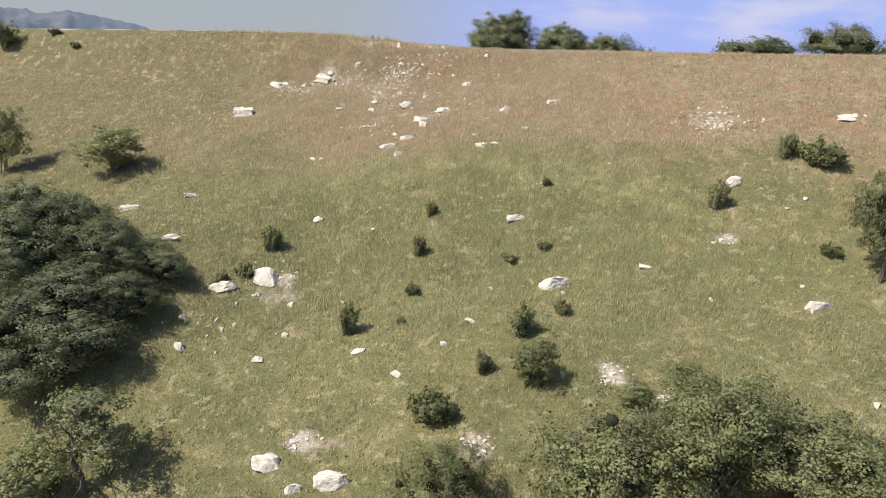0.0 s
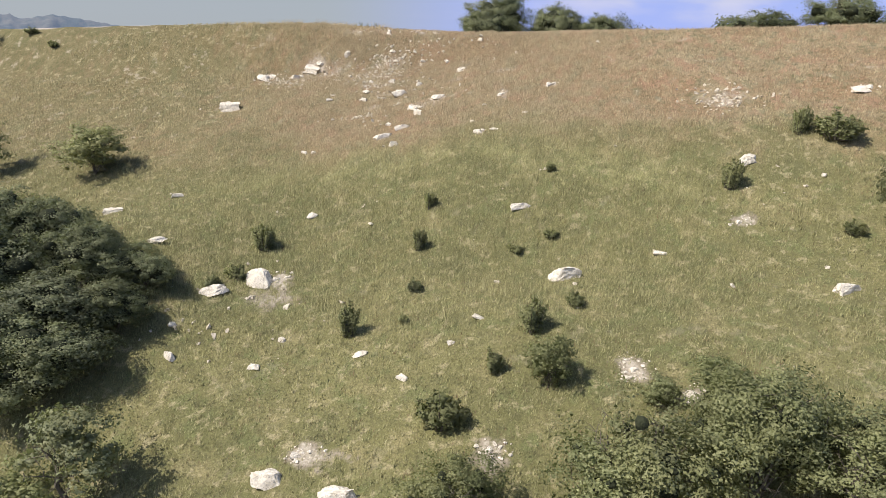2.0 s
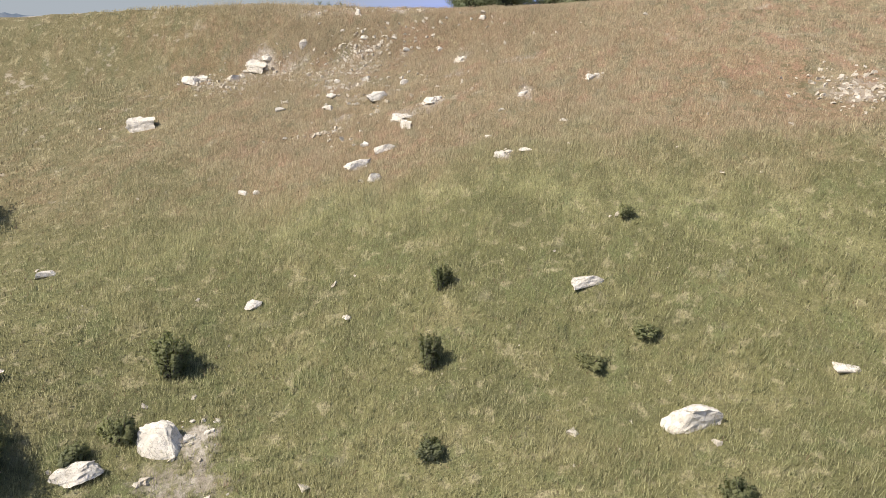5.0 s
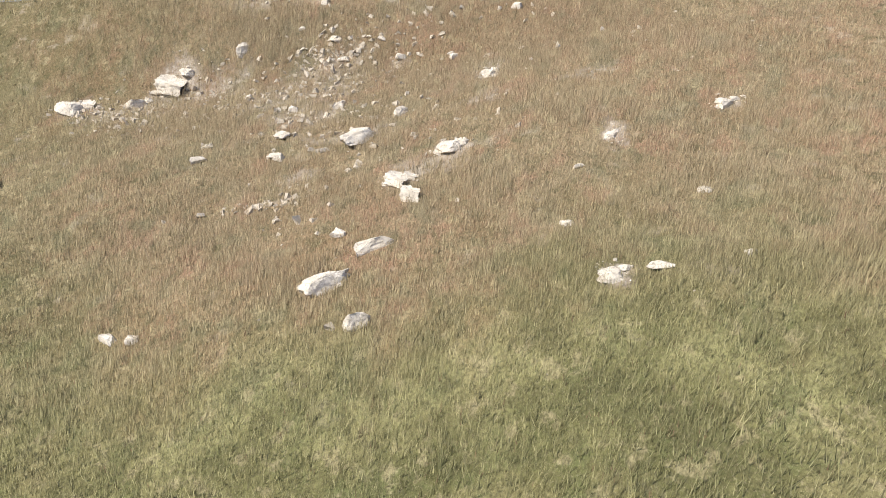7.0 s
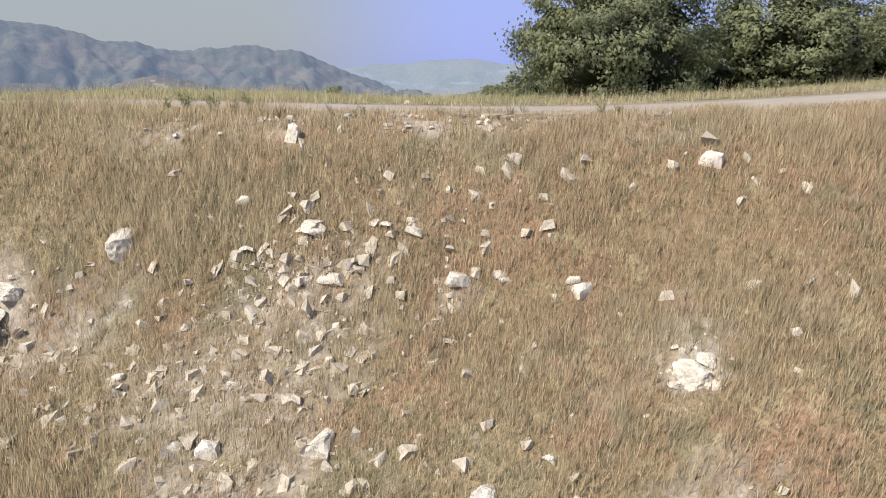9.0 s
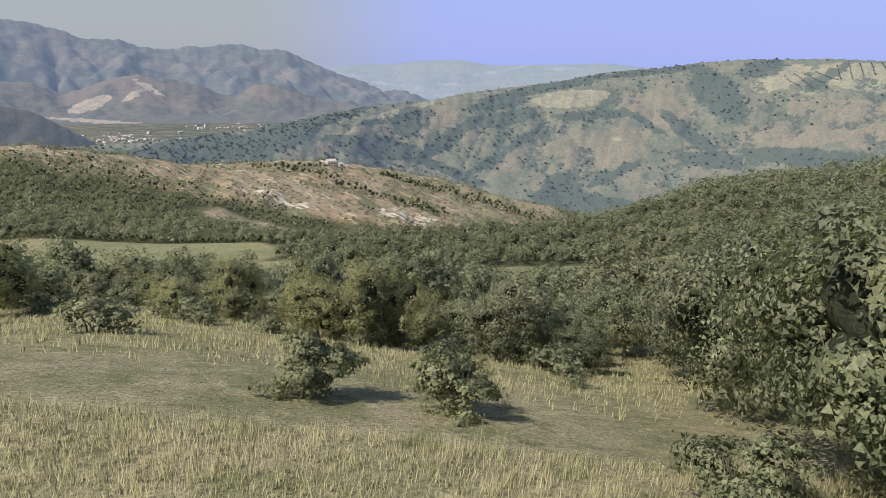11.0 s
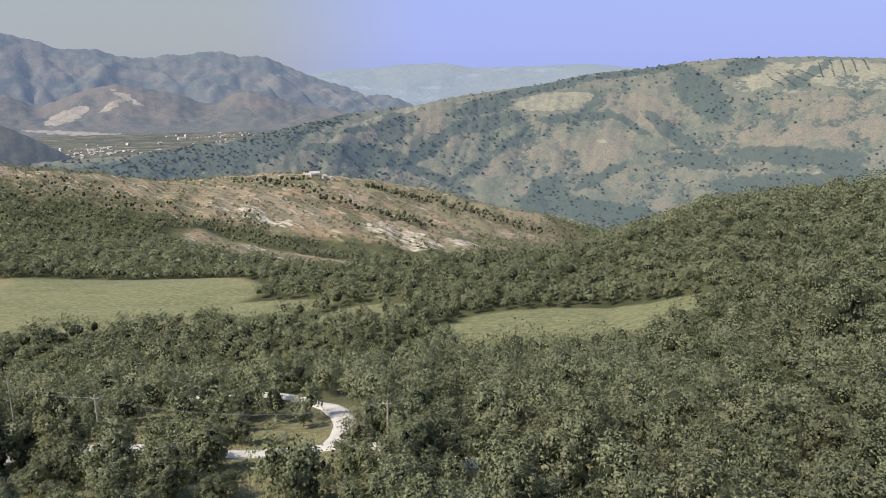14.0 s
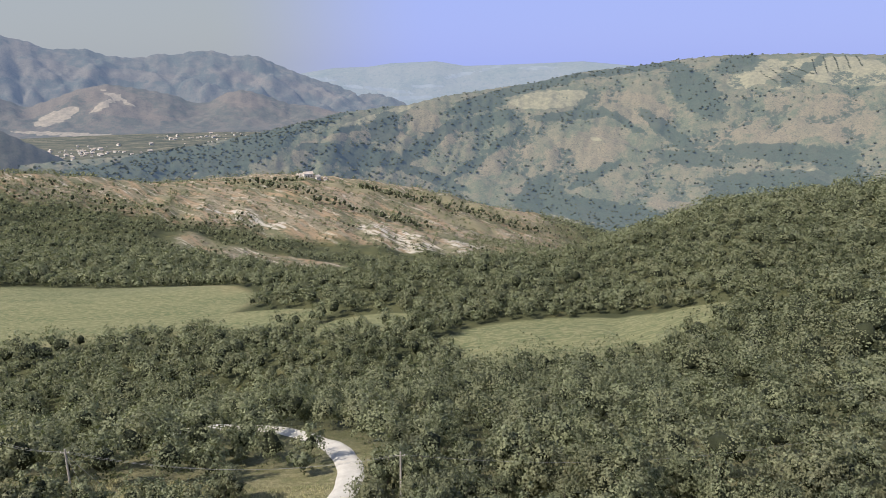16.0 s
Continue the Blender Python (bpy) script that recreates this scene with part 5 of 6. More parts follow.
# ---------------------------------------------------------------- rocks
def rock_mesh(name, seed, detail=3, cuts=9, rough=0.05, mat=None):
    """A weathered boulder, about 1 wide and 1 high, with broken planes."""
    rng = np.random.RandomState(seed)
    bm = bmesh.new()
    bmesh.ops.create_icosphere(bm, subdivisions=detail, radius=1.0)
    planes = []
    for axis in np.eye(3):
        for sign in (-1, 1):
            d = sign * axis + rng.normal(size=3) * 0.22
            planes.append((d / np.linalg.norm(d), 0.40 + 0.12 * rng.rand()))
    for _ in range(cuts):
        d = rng.normal(size=3)
        d /= np.linalg.norm(d)
        planes.append((d, 0.44 + 0.14 * rng.rand()))
    off = rng.rand(3) * 20
    for v in bm.verts:
        p = np.array(v.co)
        for d, lim in planes:
            over = p @ d - lim
            if over > 0:
                p = p - d * over
        q = Vector(p * 2.2 + off)
        p = p * (1 - 0.45 * p[2], 1 - 0.45 * p[2], 1)
        p = p * (1 + rough * 2.0 * noise.noise(q) + rough * 1.2 * noise.noise(q * 3.1) + rough * 0.6 * noise.noise(q * 8))
        p = p + np.array(noise.noise_vector(q * 2.0)) * rough * 0.35
        v.co = Vector(p)
    me = bpy.data.meshes.new(name)
    bm.to_mesh(me)
    bm.free()
    me.materials.append(mat or M_ROCK)
    return me


BOULDER_KINDS = [rock_mesh("boulder", 10 + i, 4, 9, 0.085) for i in range(6)]
CHIP_KINDS = [rock_mesh("chip", 70 + i, 2, 4, 0.07) for i in range(6)]
STONE_KINDS = [rock_mesh("stone", 30 + i, 3, 7, 0.05) for i in range(6)]
rng = np.random.RandomState(5)
for i, (x, y, w, h) in enumerate(BOULDERS):
    ob = new("boulder", BOULDER_KINDS[i % 6])
    d = w * 0.75
    ob.matrix_basis = Matrix.LocRotScale((x, y + d * 0.2, at_ground(x, y + d * 0.2) + h * 0.08), Euler((0.10 * rng.normal() - 0.08, -0.16 + 0.12 * rng.normal(), (0.25 if w > 0.7 else 2.7) + 0.25 * rng.normal())), (w * 0.94, d * 0.64, h * 0.84))
    tagged(ob, "pale weathered limestone boulder half sunk in grass" if w > 0.7 else "small white limestone block in dry grass", "rock", "boulders on the hillside")
for i, (x, y, w, h) in enumerate(STONES_A + STONES_B + STONES_C):
    ob = new("stone", STONE_KINDS[i % 6])
    ob.matrix_basis = Matrix.LocRotScale((x, y + w * 0.15, at_ground(x, y + w * 0.15) + h * 0.09), Euler((0.12 * rng.normal() - 0.05, 0.2 * rng.normal(), 0.5 * rng.normal())), (w * 0.78, w * 0.55, h * 0.72))
    tagged(ob, "small pale limestone stone lying in dry grass", "stone", "stones on the hillside")


for i, (x, y, w, h) in enumerate(OUTCROPS):
    rng = np.random.RandomState(200 + i)
    ob = new("rock_outcrop")
    ob.location = (x, y, at_ground(x, y))
    for k in range(22):
        a, q = rng.rand() * 6.283, math.sqrt(rng.rand()) * 0.5
        bx, by = x + math.cos(a) * q * w, y + h * 0.4 + math.sin(a) * q * h * 1.2
        s = w * (0.03 + 0.08 * rng.rand() ** 2.5)
        if k < 3:
            bx, by, s = x + (-0.10, 0.16, -0.30)[k] * w, y + (0.25, 0.45, 0.15)[k] * h, w * (0.50, 0.26, 0.18)[k] * (1.0 if y > 62 else 0.42)
        bl = new("block", (BOULDER_KINDS if k < 3 else CHIP_KINDS)[rng.randint(6)])
        bl.parent = ob
        bl.matrix_basis = Matrix.LocRotScale((bx - x, by - y, at_ground(bx, by) - ob.location.z + s * (0.06 if k < 3 else 0.10)), Euler((0.15 * rng.normal(), 0.2 * rng.normal(), 0.4 * rng.normal() if k < 3 else rng.rand() * 6.28)), (s, s * 0.8, s * (0.50 if k < 3 else 0.55)))
    tagged(ob, "crumbling pale chalk outcrop with loose blocks", "rock outcrop", "outcrops on the hillside")

# loose rubble: too many to count
rng = np.random.RandomState(9)
blocks = []
shard = np.random.RandomState(6)
corner = np.array([(a, b, c) for a in (-1, 1) for b in (-1, 1) for c in (-1, 1)], float)
base = [(corner * (0.42, 0.36, 0.30) * (1 - 0.22 * corner[:, 2:]) + 0.13 * shard.normal(size=(8, 3))) for _ in range(8)]
tri = np.array([(0, 1, 3), (0, 3, 2), (4, 6, 7), (4, 7, 5), (0, 4, 5), (0, 5, 1), (2, 3, 7), (2, 7, 6), (0, 2, 6), (0, 6, 4), (1, 5, 7), (1, 7, 3)])
for cx, cy, rx, ry, count in ((-16.6, 87.3, 4.4, 2.4, 420), (-17.2, 88.2, 2.2, 1.2, 170), (-17.4, 76.2, 2.0, 0.30, 70), (-15.8, 82.5, 3.2, 1.6, 60), (-18, 84, 5, 3.5, 190), (-14, 78, 6, 5, 120), (-26, 87, 5, 3, 150), (-22.5, 85.5, 4, 2.5, 90), (-12, 89.5, 9, 2.5, 70), (-19, 47, 5, 4, 60), (18.2, 71.3, 3.0, 2.6, 240), (-28, 86.3, 3.5, 2.2, 240), (-31, 87.2, 3, 1.5, 140), (-5, 82, 8, 6, 60), (0, 60, 45, 25, 110), (-12, 85, 14, 7, 70)):
    for _ in range(count):
        x, y = cx + rx * rng.normal() * 0.55, cy + ry * rng.normal() * 0.55
        s = 0.07 + 0.40 * rng.rand() ** 3.2
        a = rng.rand() * 6.283
        v = base[rng.randint(8)] * (s, s * (0.6 + 0.5 * rng.rand()), s * (0.6 + 0.5 * rng.rand()))
        v[:, 2] += v[:, 0] * 0.5 * rng.normal()
        c, sn = math.cos(a), math.sin(a)
        v = np.stack([v[:, 0] * c - v[:, 1] * sn, v[:, 0] * sn + v[:, 1] * c, v[:, 2]], -1)
        if abs(y - road_mid(x)) < 3.2:
            continue
        blocks.append((v + (x, y, at_ground(x, y) + s * 0.02), tri))
rv, rf = join(blocks)
tagged(new("rubble", raw_mesh("rubble", rv, None, rf, [M_SCREE])), "loose pale limestone rubble scattered over the slope", "rubble", kind="stuff")


# ---------------------------------------------------------------- broken edge of the road
def slab_mesh(seed, mat):
    rng = np.random.RandomState(seed)
    ang = np.sort(rng.rand(9)) * 6.283
    r = 0.75 + 0.3 * rng.rand(9)
    top = np.stack([np.cos(ang) * r, np.sin(ang) * r * 0.55, 0.5 + 0.04 * rng.normal(size=9)], -1)
    low = top * (0.96, 0.96, 0) + (0, 0, -0.5)
    bm = bmesh.new()
    a, b = [bm.verts.new(p) for p in top], [bm.verts.new(p) for p in low]
    bm.faces.new(a)
    bm.faces.new(b[::-1])
    for k in range(9):
        bm.faces.new((a[k], b[k], b[(k + 1) % 9], a[(k + 1) % 9]))
    bmesh.ops.recalc_face_normals(bm, faces=bm.faces)
    bmesh.ops.bevel(bm, geom=bm.edges[:], offset=0.03, segments=1, affect="EDGES")
    me = bpy.data.meshes.new("slab")
    bm.to_mesh(me)
    bm.free()
    me.materials.append(mat)
    return me


SLABS = [slab_mesh(i, M_SLAB) for i in range(5)]
LEDGES = [slab_mesh(20 + i, M_LEDGE) for i in range(5)]
rng = np.random.RandomState(15)
for k in range(14):
    x = -11.5 + k * 0.5 + 0.2 * rng.normal()
    y = road_mid(x) - ROAD_HALF - 0.70 - 0.25 * rng.rand()
    ob = new("asphalt_slab", SLABS[k % 5])
    s = 0.42 + 0.3 * rng.rand()
    ob.matrix_basis = Matrix.LocRotScale((x, y, at_ground(x, y) + 0.02 + 0.03 * rng.rand()), Euler((0.10 * rng.rand() + 0.05, 0.05 * rng.normal(), 0.2 * rng.normal())), (s * 1.4, s * 0.8, 0.06))
    tagged(ob, "cracked grey slab at the crumbling road edge", "road slab", "broken slabs of the road edge")
for k, (x, y, rx, ry) in enumerate(BANKS):
    ob = new("chalk_bank")
    ob.location = (x, y, at_ground(x, y))
    for _ in range(9):
        bx, by, s = x + rx * 0.5 * rng.normal(), y + ry * 0.5 * rng.normal(), 0.07 + 0.16 * rng.rand() ** 2
        bl = new("crumb", CHIP_KINDS[rng.randint(6)])
        bl.parent = ob
        bl.matrix_basis = Matrix.LocRotScale((bx - x, by - y, at_ground(bx, by) - ob.location.z + 0.05), Euler((0.3 * rng.normal(), 0.3 * rng.normal(), rng.rand() * 6.28)), (s, s * 0.8, s * 0.6))
    tagged(ob, "bare pale chalk bank under the road edge", "bank", "bare banks")


for k, (x, y, s, lift) in enumerate(((-10.85, 92.0, 0.50, 0.10), (-10.9, 91.72, 0.46, 0.0), (-9.9, 91.95, 0.72, 0.08), (-9.7, 91.62, 0.66, 0.0), (-12.0, 92.05, 0.62, 0.06), (-12.8, 92.35, 0.55, 0.06), (-11.5, 91.85, 0.45, 0.02), (-14.9, 92.45, 0.5, 0.0), (-16.6, 92.5, 0.5, 0.0))):
    ob = new("rock_ledge", LEDGES[k % 5])
    ob.matrix_basis = Matrix.LocRotScale((x, y, at_ground(x, y) + 0.05 + 0.8 * lift), Euler((0.10 + 0.05 * rng.normal(), 0.05 * rng.normal(), -0.1 + 0.15 * rng.normal())), (s, s * 0.6, 0.065))
    tagged(ob, "thin layered limestone ledge sticking out of the bank", "rock ledge", "rock ledges under the road edge")


# ---------------------------------------------------------------- weeds at the road edge
def weed_meshes(seed):
    """A clump of upright leafy stalks, 1 high."""
    rng = np.random.RandomState(seed)
    stalks, pts = [], []
    for _ in range(16):
        a, b = rng.normal(size=2) * 0.07, rng.normal(size=2) * 0.26
        h = 0.55 + 0.45 * rng.rand()
        p = np.array([(a[0], a[1], -0.05), (a[0] + b[0] * 0.35, a[1] + b[1] * 0.35, h * 0.5), (a[0] + b[0], a[1] + b[1], h)])
        stalks.append(tube(p, [0.010, 0.008, 0.003], 4))
        t = rng.rand(42)[:, None] ** 0.8
        pts.append(p[0] * (1 - t) ** 2 + p[1] * 2 * t * (1 - t) + p[2] * t * t + rng.normal(size=(42, 3)) * 0.026)
    pts = np.concatenate(pts)
    way = rng.normal(size=pts.shape) + (0, -0.2, 0.5)
    lv, lf = leaf_tris(rng, pts, way / np.linalg.norm(way, axis=1)[:, None], 0.026, 0.5)
    sv, sf = join(stalks)
    return raw_mesh("weed_stalks", sv, sf, None, [M_JUNIPER], True), raw_mesh("weed_leaves", lv, None, lf, [M_JUNIPER])


WEEDS = [weed_meshes(500 + i) for i in range(3)]
for k, (x, y, h) in enumerate(((-22.1, 93.9, 0.95), (-21.3, 94.1, 0.85), (-22.8, 93.8, 0.7), (-20.0, 93.9, 0.95), (-19.6, 93.7, 0.7), (-20.4, 93.6, 0.6), (-17.2, 93.3, 0.5), (-16.1, 93.2, 0.5), (-11.4, 92.7, 0.55), (-11.0, 92.75, 0.5), (-8.6, 92.6, 0.7), (-8.1, 92.5, 0.6), (-13.7, 92.9, 0.5))):
    y -= 0.42
    ob = new("weed")
    ob.matrix_basis = Matrix.LocRotScale((x, y, at_ground(x, y) - 0.02), Euler((0, 0, k * 1.9)), (h * 0.7, h * 0.7, h * 0.8))
    for part_name, me in zip(("stalk_clump", "foliage"), WEEDS[k % 3]):
        new(part_name, me).parent = ob
    tagged(ob, "upright olive-green weed at the gravel road's edge", "weed", "weeds along the road edge")


# ---------------------------------------------------------------- grass
def blades(rng, x, y, height, width, per, lean=0.45, spread=0.07):
    """Tapered grass blades in tufts: one triangle and one folded tip each."""
    n = len(x)
    x, y = np.repeat(x, per) + rng.normal(size=n * per) * spread, np.repeat(y, per) + rng.normal(size=n * per) * spread
    h = np.repeat(height, per) * (0.55 + 0.7 * rng.rand(n * per))
    z = land(x, y) - 0.02
    a, b = (rng.rand(n * per) - 0.5) * 2.6, rng.rand(n * per) * 6.283
    w = width * (0.6 + 0.8 * rng.rand(n * per))
    foot = np.stack([x, y, z], -1)
    side = np.stack([np.cos(a) * w, np.sin(a) * w, 0 * w], -1)
    tip = foot + np.stack([np.cos(b) * h * lean * rng.rand(n * per) + 0.10 * h, np.sin(b) * h * lean * rng.rand(n * per), h], -1)
    v = np.stack([foot - side, foot + side, tip], 1).reshape(-1, 3)
    return v, np.arange(len(v)).reshape(-1, 3)


def meadow(name, label, rng, n, xr, yr, height, width, per, shape=None, spread=0.07, lean=0.45, mat=None):
    x, y = xr[0] + (xr[1] - xr[0]) * rng.rand(n), yr[0] + (yr[1] - yr[0]) * rng.rand(n)
    off = y - road_mid(x)
    ok = (off > ROAD_HALF - 0.1 + 0.3 * rng.rand(n)) | (off < -ROAD_HALF - 0.25 - 0.35 * rng.rand(n))
    # the crumbling bank below the road is half bare
    ok &= (off < -5.6) | (off > -3.2) | (x < -24) | (x > -3) | (waves(x, y, 3.2, 45, 3) + 0.5 * rng.normal(size=n) > -0.2)
    if shape is not None:
        ok &= shape(x, y)
    # the sward thins out at the ends of the stretch
    ok &= (np.minimum(np.minimum(x - xr[0], xr[1] - x), y - yr[0] + 0.5) / 6.0 + 0.05) > rng.rand(n)
    # little grass on the bare chalk
    ok &= bare_amount(x, y) + 0.25 * waves(x, y, 1.5, 57, 2) < 0.10 + 0.95 * rng.rand(n)
    x, y = x[ok], y[ok]
    h = height * (0.7 + 0.45 * waves(x, y, 6, 91, 3)).clip(0.6, 1.6)
    v, f = blades(rng, x, y, h, width, per, lean, spread)
    me = raw_mesh(name, v, None, f, [mat or M_GRASS], True)
    tilt = np.random.RandomState(4).normal(size=(len(f), 3)) * 0.35 + (0, -0.15, 1)
    tilt = np.repeat(tilt / np.linalg.norm(tilt, axis=1)[:, None], 3, 0)
    me.normals_split_custom_set_from_vertices(tilt.tolist())
    tagged(new(name, me), label, "grass", kind="stuff")


rng = np.random.RandomState(12)
meadow("tussock_grass", "darker tussocks of grass dotted over the slope", rng, 11000, (-70, 45), (24, 92), 0.48, 0.016, 7, lambda x, y: (x > -20 - 0.7 * y) & (x < 12 + 0.5 * y) & (waves(x, y, 11, 61, 2) > -0.1), 0.16, 0.7)
meadow("tall_grass", "long straw-coloured stalks leaning over the bank", rng, 9000, (-38, -15.5), (84, 94.2), 0.95, 0.007, 5, lambda x, y: waves(x, y, 5, 37, 2) > -0.05, 0.10, 0.7)
meadow("stalk_grass", "single tall dry stalks on the road verge", rng, 6500, (-48, 24), (97.8, 109), 0.85, 0.007, 2, lambda x, y: y > road_mid(x))
meadow("dead_stalks", "brown dead stalks standing among the grass", rng, 9000, (-75, 42), (30, 93), 0.34, 0.012, 4, lambda x, y: (x > -20 - 0.75 * y) & (x < 12 + 0.5 * y) & (waves(x, y, 7, 63, 2) > -0.2), 0.09, 0.6, M_STALK)
meadow("bank_stalks", "thin brown stalks on the bank below the road", rng, 5000, (-26, 0), (84, 93.2), 0.40, 0.008, 3, None, 0.08, 0.6, M_STALK)
meadow("terrace_grass", "tall yellow-green grass on the terrace of the slope", rng, 27000, (-30, 17), (43, 67), 0.50, 0.012, 4, None, 0.09, 0.6)
meadow("glade_grass", "tall pale grass beside the track", rng, 9000, (-84, -26), (184, 210), 0.7, 0.03, 3, lambda x, y: np.min([np.hypot(p[0] - x, p[1] - y) for p in lane_pts[::3]], 0) > 2.4, 0.12)
near = lambda x, y: (x > -36) & (x < 16) & (y > 60)
meadow("dry_grass", "thin brown and straw-coloured dry grass", rng, 72000, (-36, 16), (60, 96.5), 0.42, 0.0100, 4)
meadow("thick_grass", "close-grown dry stalks on the upper slope", rng, 52000, (-30, 9), (62, 91), 0.46, 0.0075, 4, lambda x, y: waves(x, y, 5, 71, 2) > -0.5, 0.06, 0.35)
meadow("bank_grass", "dense dry grass on the bank below the road", rng, 58000, (-32, 4), (80, 96.5), 0.40, 0.0078, 4)
meadow("slope_grass", "olive green grass covering the lower slope", rng, 105000, (-85, 55), (22, 96), 0.40, 0.018, 4, lambda x, y: ~near(x, y) & (x > -20 - 0.85 * y) & (x < 12 + 0.5 * y))
meadow("verge_grass", "tall straw-coloured grass on the road verge", rng, 22000, (-48, 24), (97.5, 109), 0.40, 0.010, 5, lambda x, y: y > road_mid(x))
meadow("edge_grass", "rough tufts of grass along the road edge", rng, 7000, (-40, 12), (91.5, 97), 0.42, 0.013, 5, lambda x, y: (y < road_mid(x)) & (waves(x, y, 4, 33, 2) > 0.0))
meadow("clearing_grass", "pale dry grass in a clearing of the wood", rng, 34000, (-76, 4), (114, 205), 0.45, 0.020, 3)

# ---------------------------------------------------------------- poles and wires
def bm_tube(bm, path, radii, sides=8):
    """Adds a closed tapered tube to a bmesh."""
    v, f = tube(np.array(path), np.array(radii), sides)
    vs = [bm.verts.new(p) for p in v]
    for q in f:
        bm.faces.new([vs[k] for k in q])
    bm.faces.new(vs[:sides])
    bm.faces.new(vs[-sides:][::-1])


def part(name, bm, material, parent, label=""):
    me = bpy.data.meshes.new(name)
    bm.to_mesh(me)
    bm.free()
    me.materials.append(material)
    ob = new(name, me)
    ob.parent = parent
    return tagged(ob, label)


POLES = [(-82.0, 209.5, 8.6), (-66.0, 202.5, 7.2), (-26.8, 202.0, 7.0)]
tops = []
for x, y, h in POLES:
    ob = new("utility_pole")
    ob.location = (x, y, at_ground(x, y))
    bm = bmesh.new()
    bm_tube(bm, [(0, 0, -0.6), (0.01, 0, h * 0.5), (0.03, 0, h)], [0.15, 0.13, 0.10])
    part("post", bm, M_POLE, ob)
    bm = bmesh.new()
    bm_tube(bm, [(-0.55, 0, h - 0.5), (0.55, 0, h - 0.5)], [0.05, 0.05], 6)
    arm = part("crossarm", bm, M_POLE, ob)
    for dx in (-0.5, 0.5):
        bm = bmesh.new()
        bm_tube(bm, [(dx, 0, h - 0.46), (dx, 0, h - 0.38), (dx, 0, h - 0.30)], [0.035, 0.06, 0.03], 6)
        part("insulator", bm, M_TRACK, arm, "white ceramic insulator")
    tagged(ob, "weathered grey wooden utility pole in the wood", "utility pole", "poles of the power line")
    tops.append(Vector((x, y, ob.location.z + h - 0.35)))


def wire(a, b, sag, r=0.012):
    """One hanging cable."""
    t = np.linspace(0, 1, 17)[:, None]
    p = np.array(a) * (1 - t) + np.array(b) * t - np.array((0, 0, 1)) * sag * 4 * t * (1 - t)
    v, f = tube(p, np.full(17, r), 5)
    tagged(new("cable", raw_mesh("cable", v, f, None, [M_WIRE], True)), "thin pale overhead cable between wooden poles", "cable", "cables of the power line")


for a, b in zip(tops[:-1], tops[1:]):
    for dx in (-0.5, 0.5):
        wire(a + Vector((dx, 0, 0)), b + Vector((dx, 0, 0)), 0.9 if a.x < -70 else 2.2)
wire(tops[0] + Vector((-0.5, 0, 0)), (-128, 224, -22), 2.0)
wire(tops[2] + Vector((0.5, 0, 0)), (25, 205, -20), 2.0)
for k in (-1, 1):
    wire(tops[1] - Vector((0, 0, 0.3)), (-61.0 + 1.2 * k, 201.0 + k, at_ground(-61.0 + 1.2 * k, 201.0 + k) - 0.1), 0.05, 0.016)


# ---------------------------------------------------------------- sign board at the bend of the track
sx, sy = -33.2, 200.2
ob = new("sign_board")
ob.location = (sx, sy, at_ground(sx, sy))
for dx in (-0.5, 0.5):
    bm = bmesh.new()
    bm_tube(bm, [(dx, 0, -0.4), (dx, 0, 0.8), (dx, 0, 1.9)], [0.05, 0.05, 0.045], 8)
    part("post", bm, M_POLE, ob)
bm = bmesh.new()
bmesh.ops.create_cube(bm, size=1.0, matrix=Matrix.Translation((0, -0.07, 1.65)) @ Matrix.Diagonal((1.4, 0.04, 0.36, 1)))
bmesh.ops.bevel(bm, geom=bm.edges[:], offset=0.012, segments=1, affect="EDGES")
part("board", bm, M_WALL, ob, "white painted board")
tagged(ob, "small white sign board on two posts beside the track", "sign")


# ---------------------------------------------------------------- far houses
def house_meshes(wall, roof):
    bm = bmesh.new()
    bmesh.ops.create_cube(bm, size=1.0, matrix=Matrix.Translation((0, 0, 0.2)) @ Matrix.Diagonal((1, 0.7, 0.9, 1)))
    w = bpy.data.meshes.new("house_wall")
    bm.to_mesh(w)
    bm.free()
    w.materials.append(wall)
    bm = bmesh.new()
    p = [bm.verts.new(q) for q in ((-0.56, -0.42, 0.63), (0.56, -0.42, 0.63), (0.56, 0.42, 0.63), (-0.56, 0.42, 0.63), (-0.56, 0, 0.95), (0.56, 0, 0.95))]
    for q in ((0, 1, 5, 4), (2, 3, 4, 5), (0, 4, 3), (1, 2, 5), (3, 2, 1, 0)):
        bm.faces.new([p[k] for k in q])
    r = bpy.data.meshes.new("house_roof")
    bm.to_mesh(r)
    bm.free()
    r.materials.append(roof)
    bm = bmesh.new()
    bmesh.ops.create_cube(bm, size=1.0, matrix=Matrix.Translation((0, -0.355, 0.30)) @ Matrix.Diagonal((0.12, 0.02, 0.22, 1)))
    g = bpy.data.meshes.new("house_window")
    bm.to_mesh(g)
    bm.free()
    g.materials.append(M_DARKGLASS)
    return w, r, g


HOUSE = house_meshes(M_WALL, M_TILE)


def house(x, y, z, size, turn):
    ob = new("house")
    ob.matrix_basis = Matrix.LocRotScale((x, y, z), Euler((0, 0, turn)), (size, size, size * 0.75))
    for name, me in zip(("wall", "roof"), HOUSE):
        new(name, me).parent = ob
    for dx in (-0.28, 0.0, 0.28):
        win = new("window", HOUSE[2])
        win.parent, win.location = ob, (dx, 0, 0)
    return ob


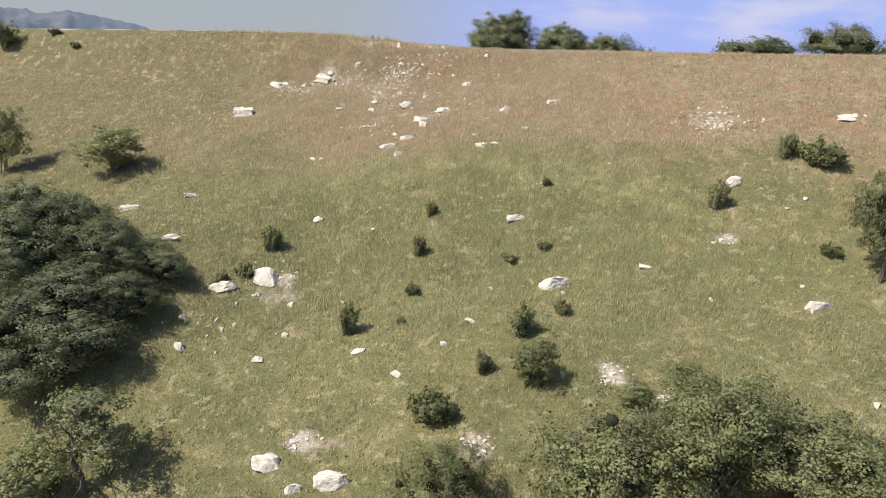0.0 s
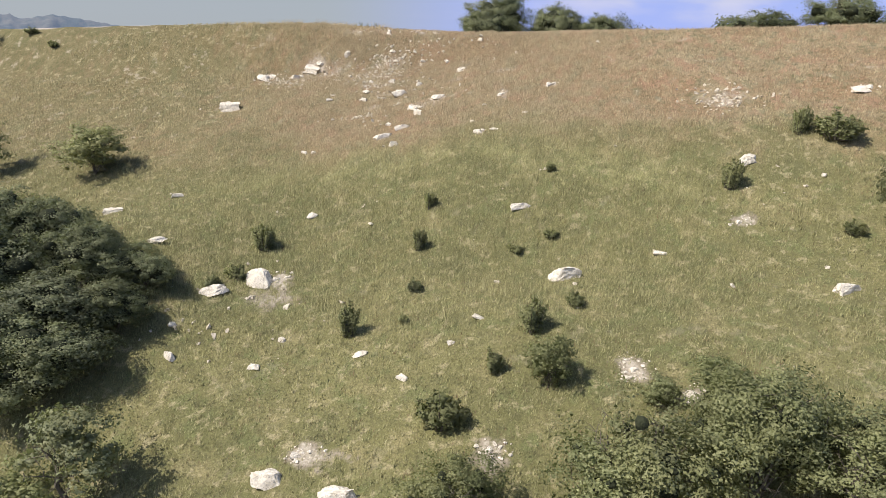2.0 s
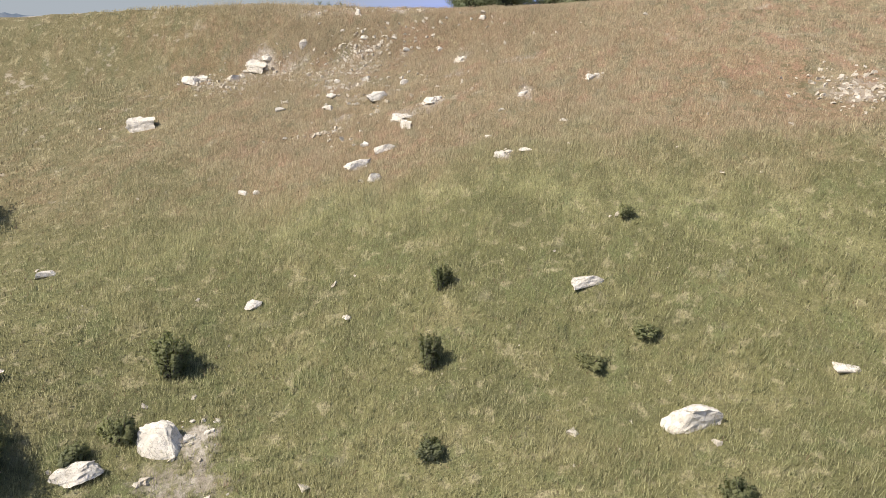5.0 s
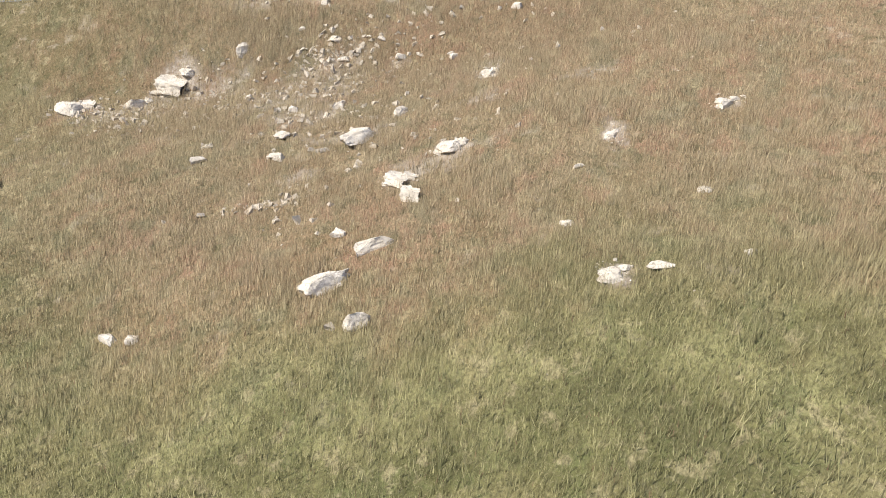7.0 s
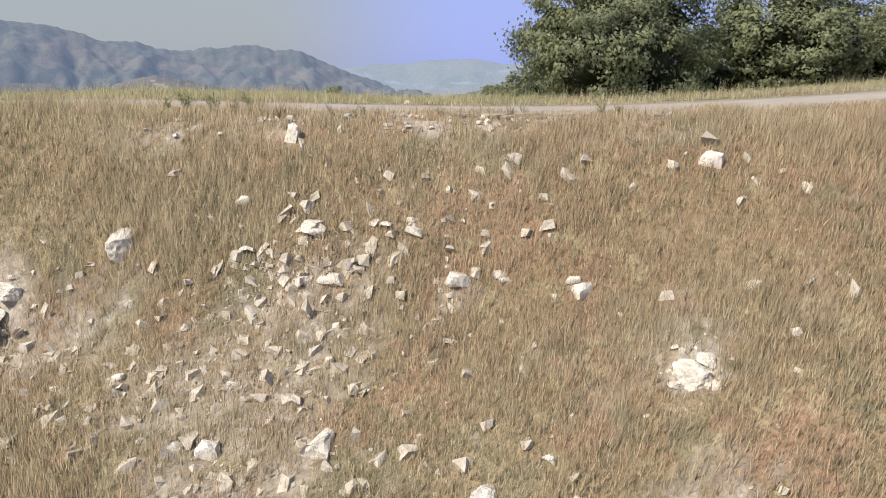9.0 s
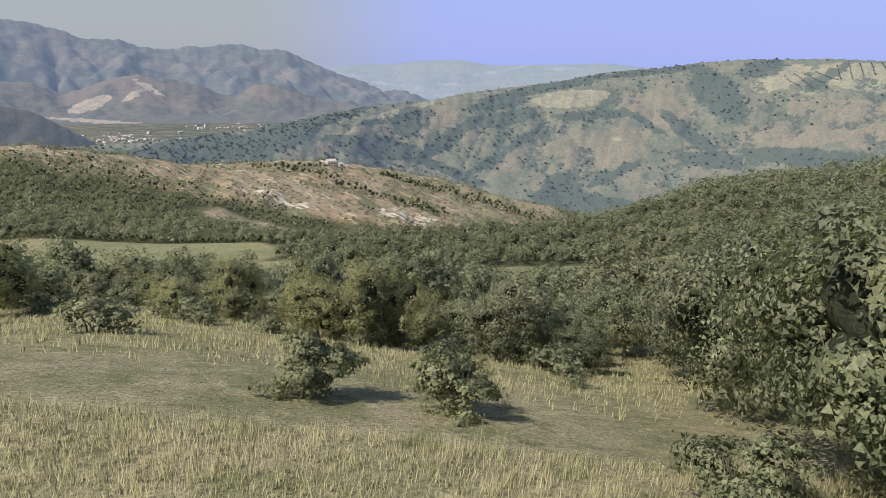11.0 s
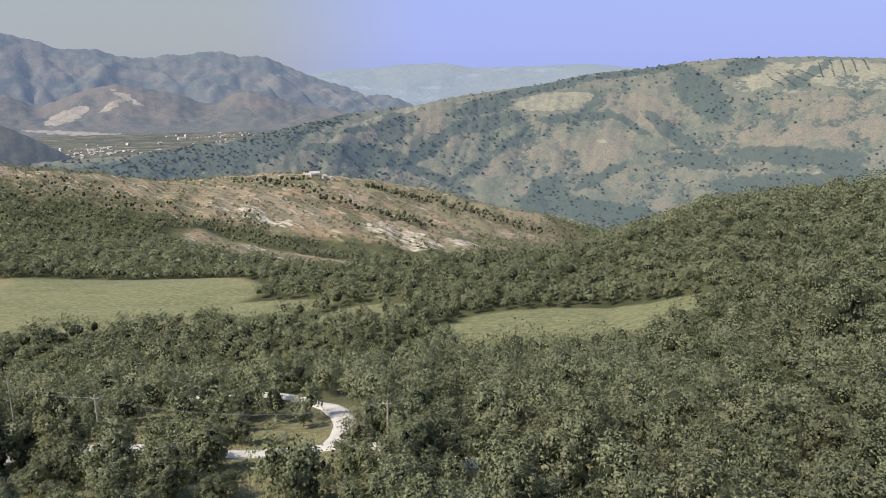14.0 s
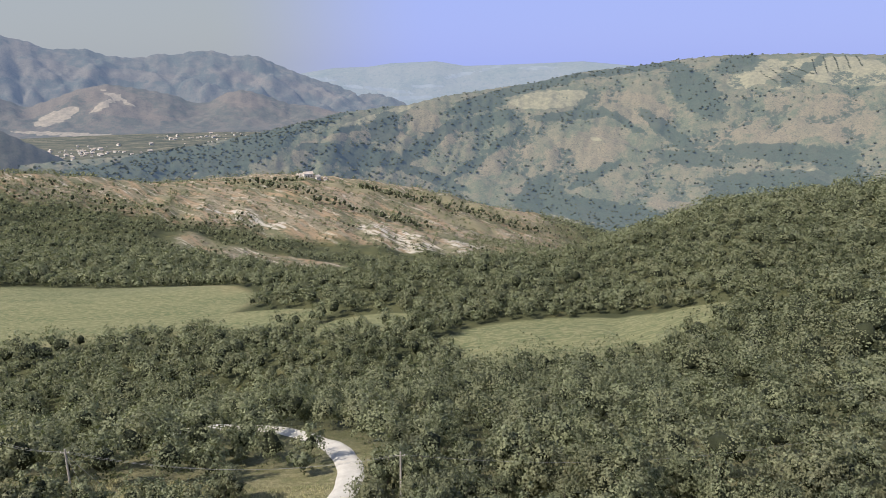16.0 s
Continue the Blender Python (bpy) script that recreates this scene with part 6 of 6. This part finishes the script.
rng = np.random.RandomState(77)
for k in range(120):
    bearing, reach = (-26.6 + 2.4 * rng.normal(), 2600 + 110 * rng.normal()) if k < 84 else (-18.0 + 2.4 * rng.normal(), 3050 + 90 * rng.normal())
    x, y = VIEW[0] + reach * math.sin(radians(bearing)), VIEW[1] + reach * math.cos(radians(bearing))
    ob = house(x, y, at_ground(x, y) - 1, 6 + 9 * rng.rand() ** 2, rng.rand() * 3)
    tagged(ob, "small pale house with a low roof in the valley village", "house", "houses of the valley village")
for dx, dy, s in ((0, 0, 15), (14, 5, 11), (-15, 9, 12), (27, 14, 9)):
    x, y = -234 + dx, 1296 + dy
    tagged(house(x, y, at_ground(x, y) - 1, s, 0.4 + 0.05 * dx), "pale farm building on the bare ridge", "house", "farm on the ridge")

# ---------------------------------------------------------------- scrub on the far hill
ev = np.empty(len(EAST.data.vertices) * 3, np.float32)
EAST.data.vertices.foreach_get("co", ev)
ev = ev.reshape(-1, 3)
rng = np.random.RandomState(88)
shade = np.empty(len(EAST.data.vertices) * 4, np.float32)
EAST.data.attributes["cover"].data.foreach_get("color", shade)
shade = shade.reshape(-1, 4)
take = rng.randint(0, len(ev), 40000)
pick, lay = ev[take] + rng.normal(size=(40000, 3)) * (6, 6, 0), shade[take]
az = np.degrees(np.arctan2(pick[:, 0] - VIEW[0], pick[:, 1] - VIEW[1]))
rad = np.hypot(pick[:, 0] - VIEW[0], pick[:, 1] - VIEW[1])
thick = 0.55 * waves(pick[:, 0], pick[:, 1], 150, 66, 3) + 1.6 * lay[:, 0] - 0.7 * lay[:, 1] - 3.0 * lay[:, 2]
pick = pick[(thick + 0.45 * rng.normal(size=len(pick)) > 0.42) & (az < 36) & (rad < 2760)][:7500]
swell = (1.6 + 3.4 * rng.rand(len(pick)) ** 1.8)[:, None, None]
lump = BALL[None] * (1.0, 1.0, 0.75) * (0.7 + 0.6 * rng.rand(len(pick), 12, 1)) * swell + pick[:, None] + (0, 0, 1) * swell * 0.3
v = lump.reshape(-1, 3)
f = (BALL_TRI[None] + 12 * np.arange(len(pick))[:, None, None]).reshape(-1, 3)
tagged(new("hill_scrub", raw_mesh("hill_scrub", v, None, f, [M_HAZED_LEAF])), "dots of dark scrub and small trees on the far hill", "scrub", kind="stuff")
rows = []
for k in range(9):
    for t in np.linspace(0, 1, 60):
        x, y = 1075 + 36 * k + (30 if k > 3 else -30) * (t - 0.5), 2350 + 95 * t
        q = ev[np.argmin((ev[:, 0] - x) ** 2 + (ev[:, 1] - y) ** 2)]
        if math.hypot((x - 1230) / 200, (y - 2400) / 64) < 1:
            rows.append((x, y, q[2] + 1.2))
p = np.repeat(np.array(rows), 8, 0)
p = p + rng.normal(size=p.shape) * (0.9, 0.9, 0.4)
d = rng.normal(size=p.shape) + (0, 0, 0.6)
v, f = leaf_tris(rng, p, d / np.linalg.norm(d, axis=1)[:, None], 1.1)
tagged(new("orchard_rows", raw_mesh("orchard_rows", v, None, f, [M_HAZED_LEAF])), "dark rows of young trees across a pale field", "orchard", kind="stuff")
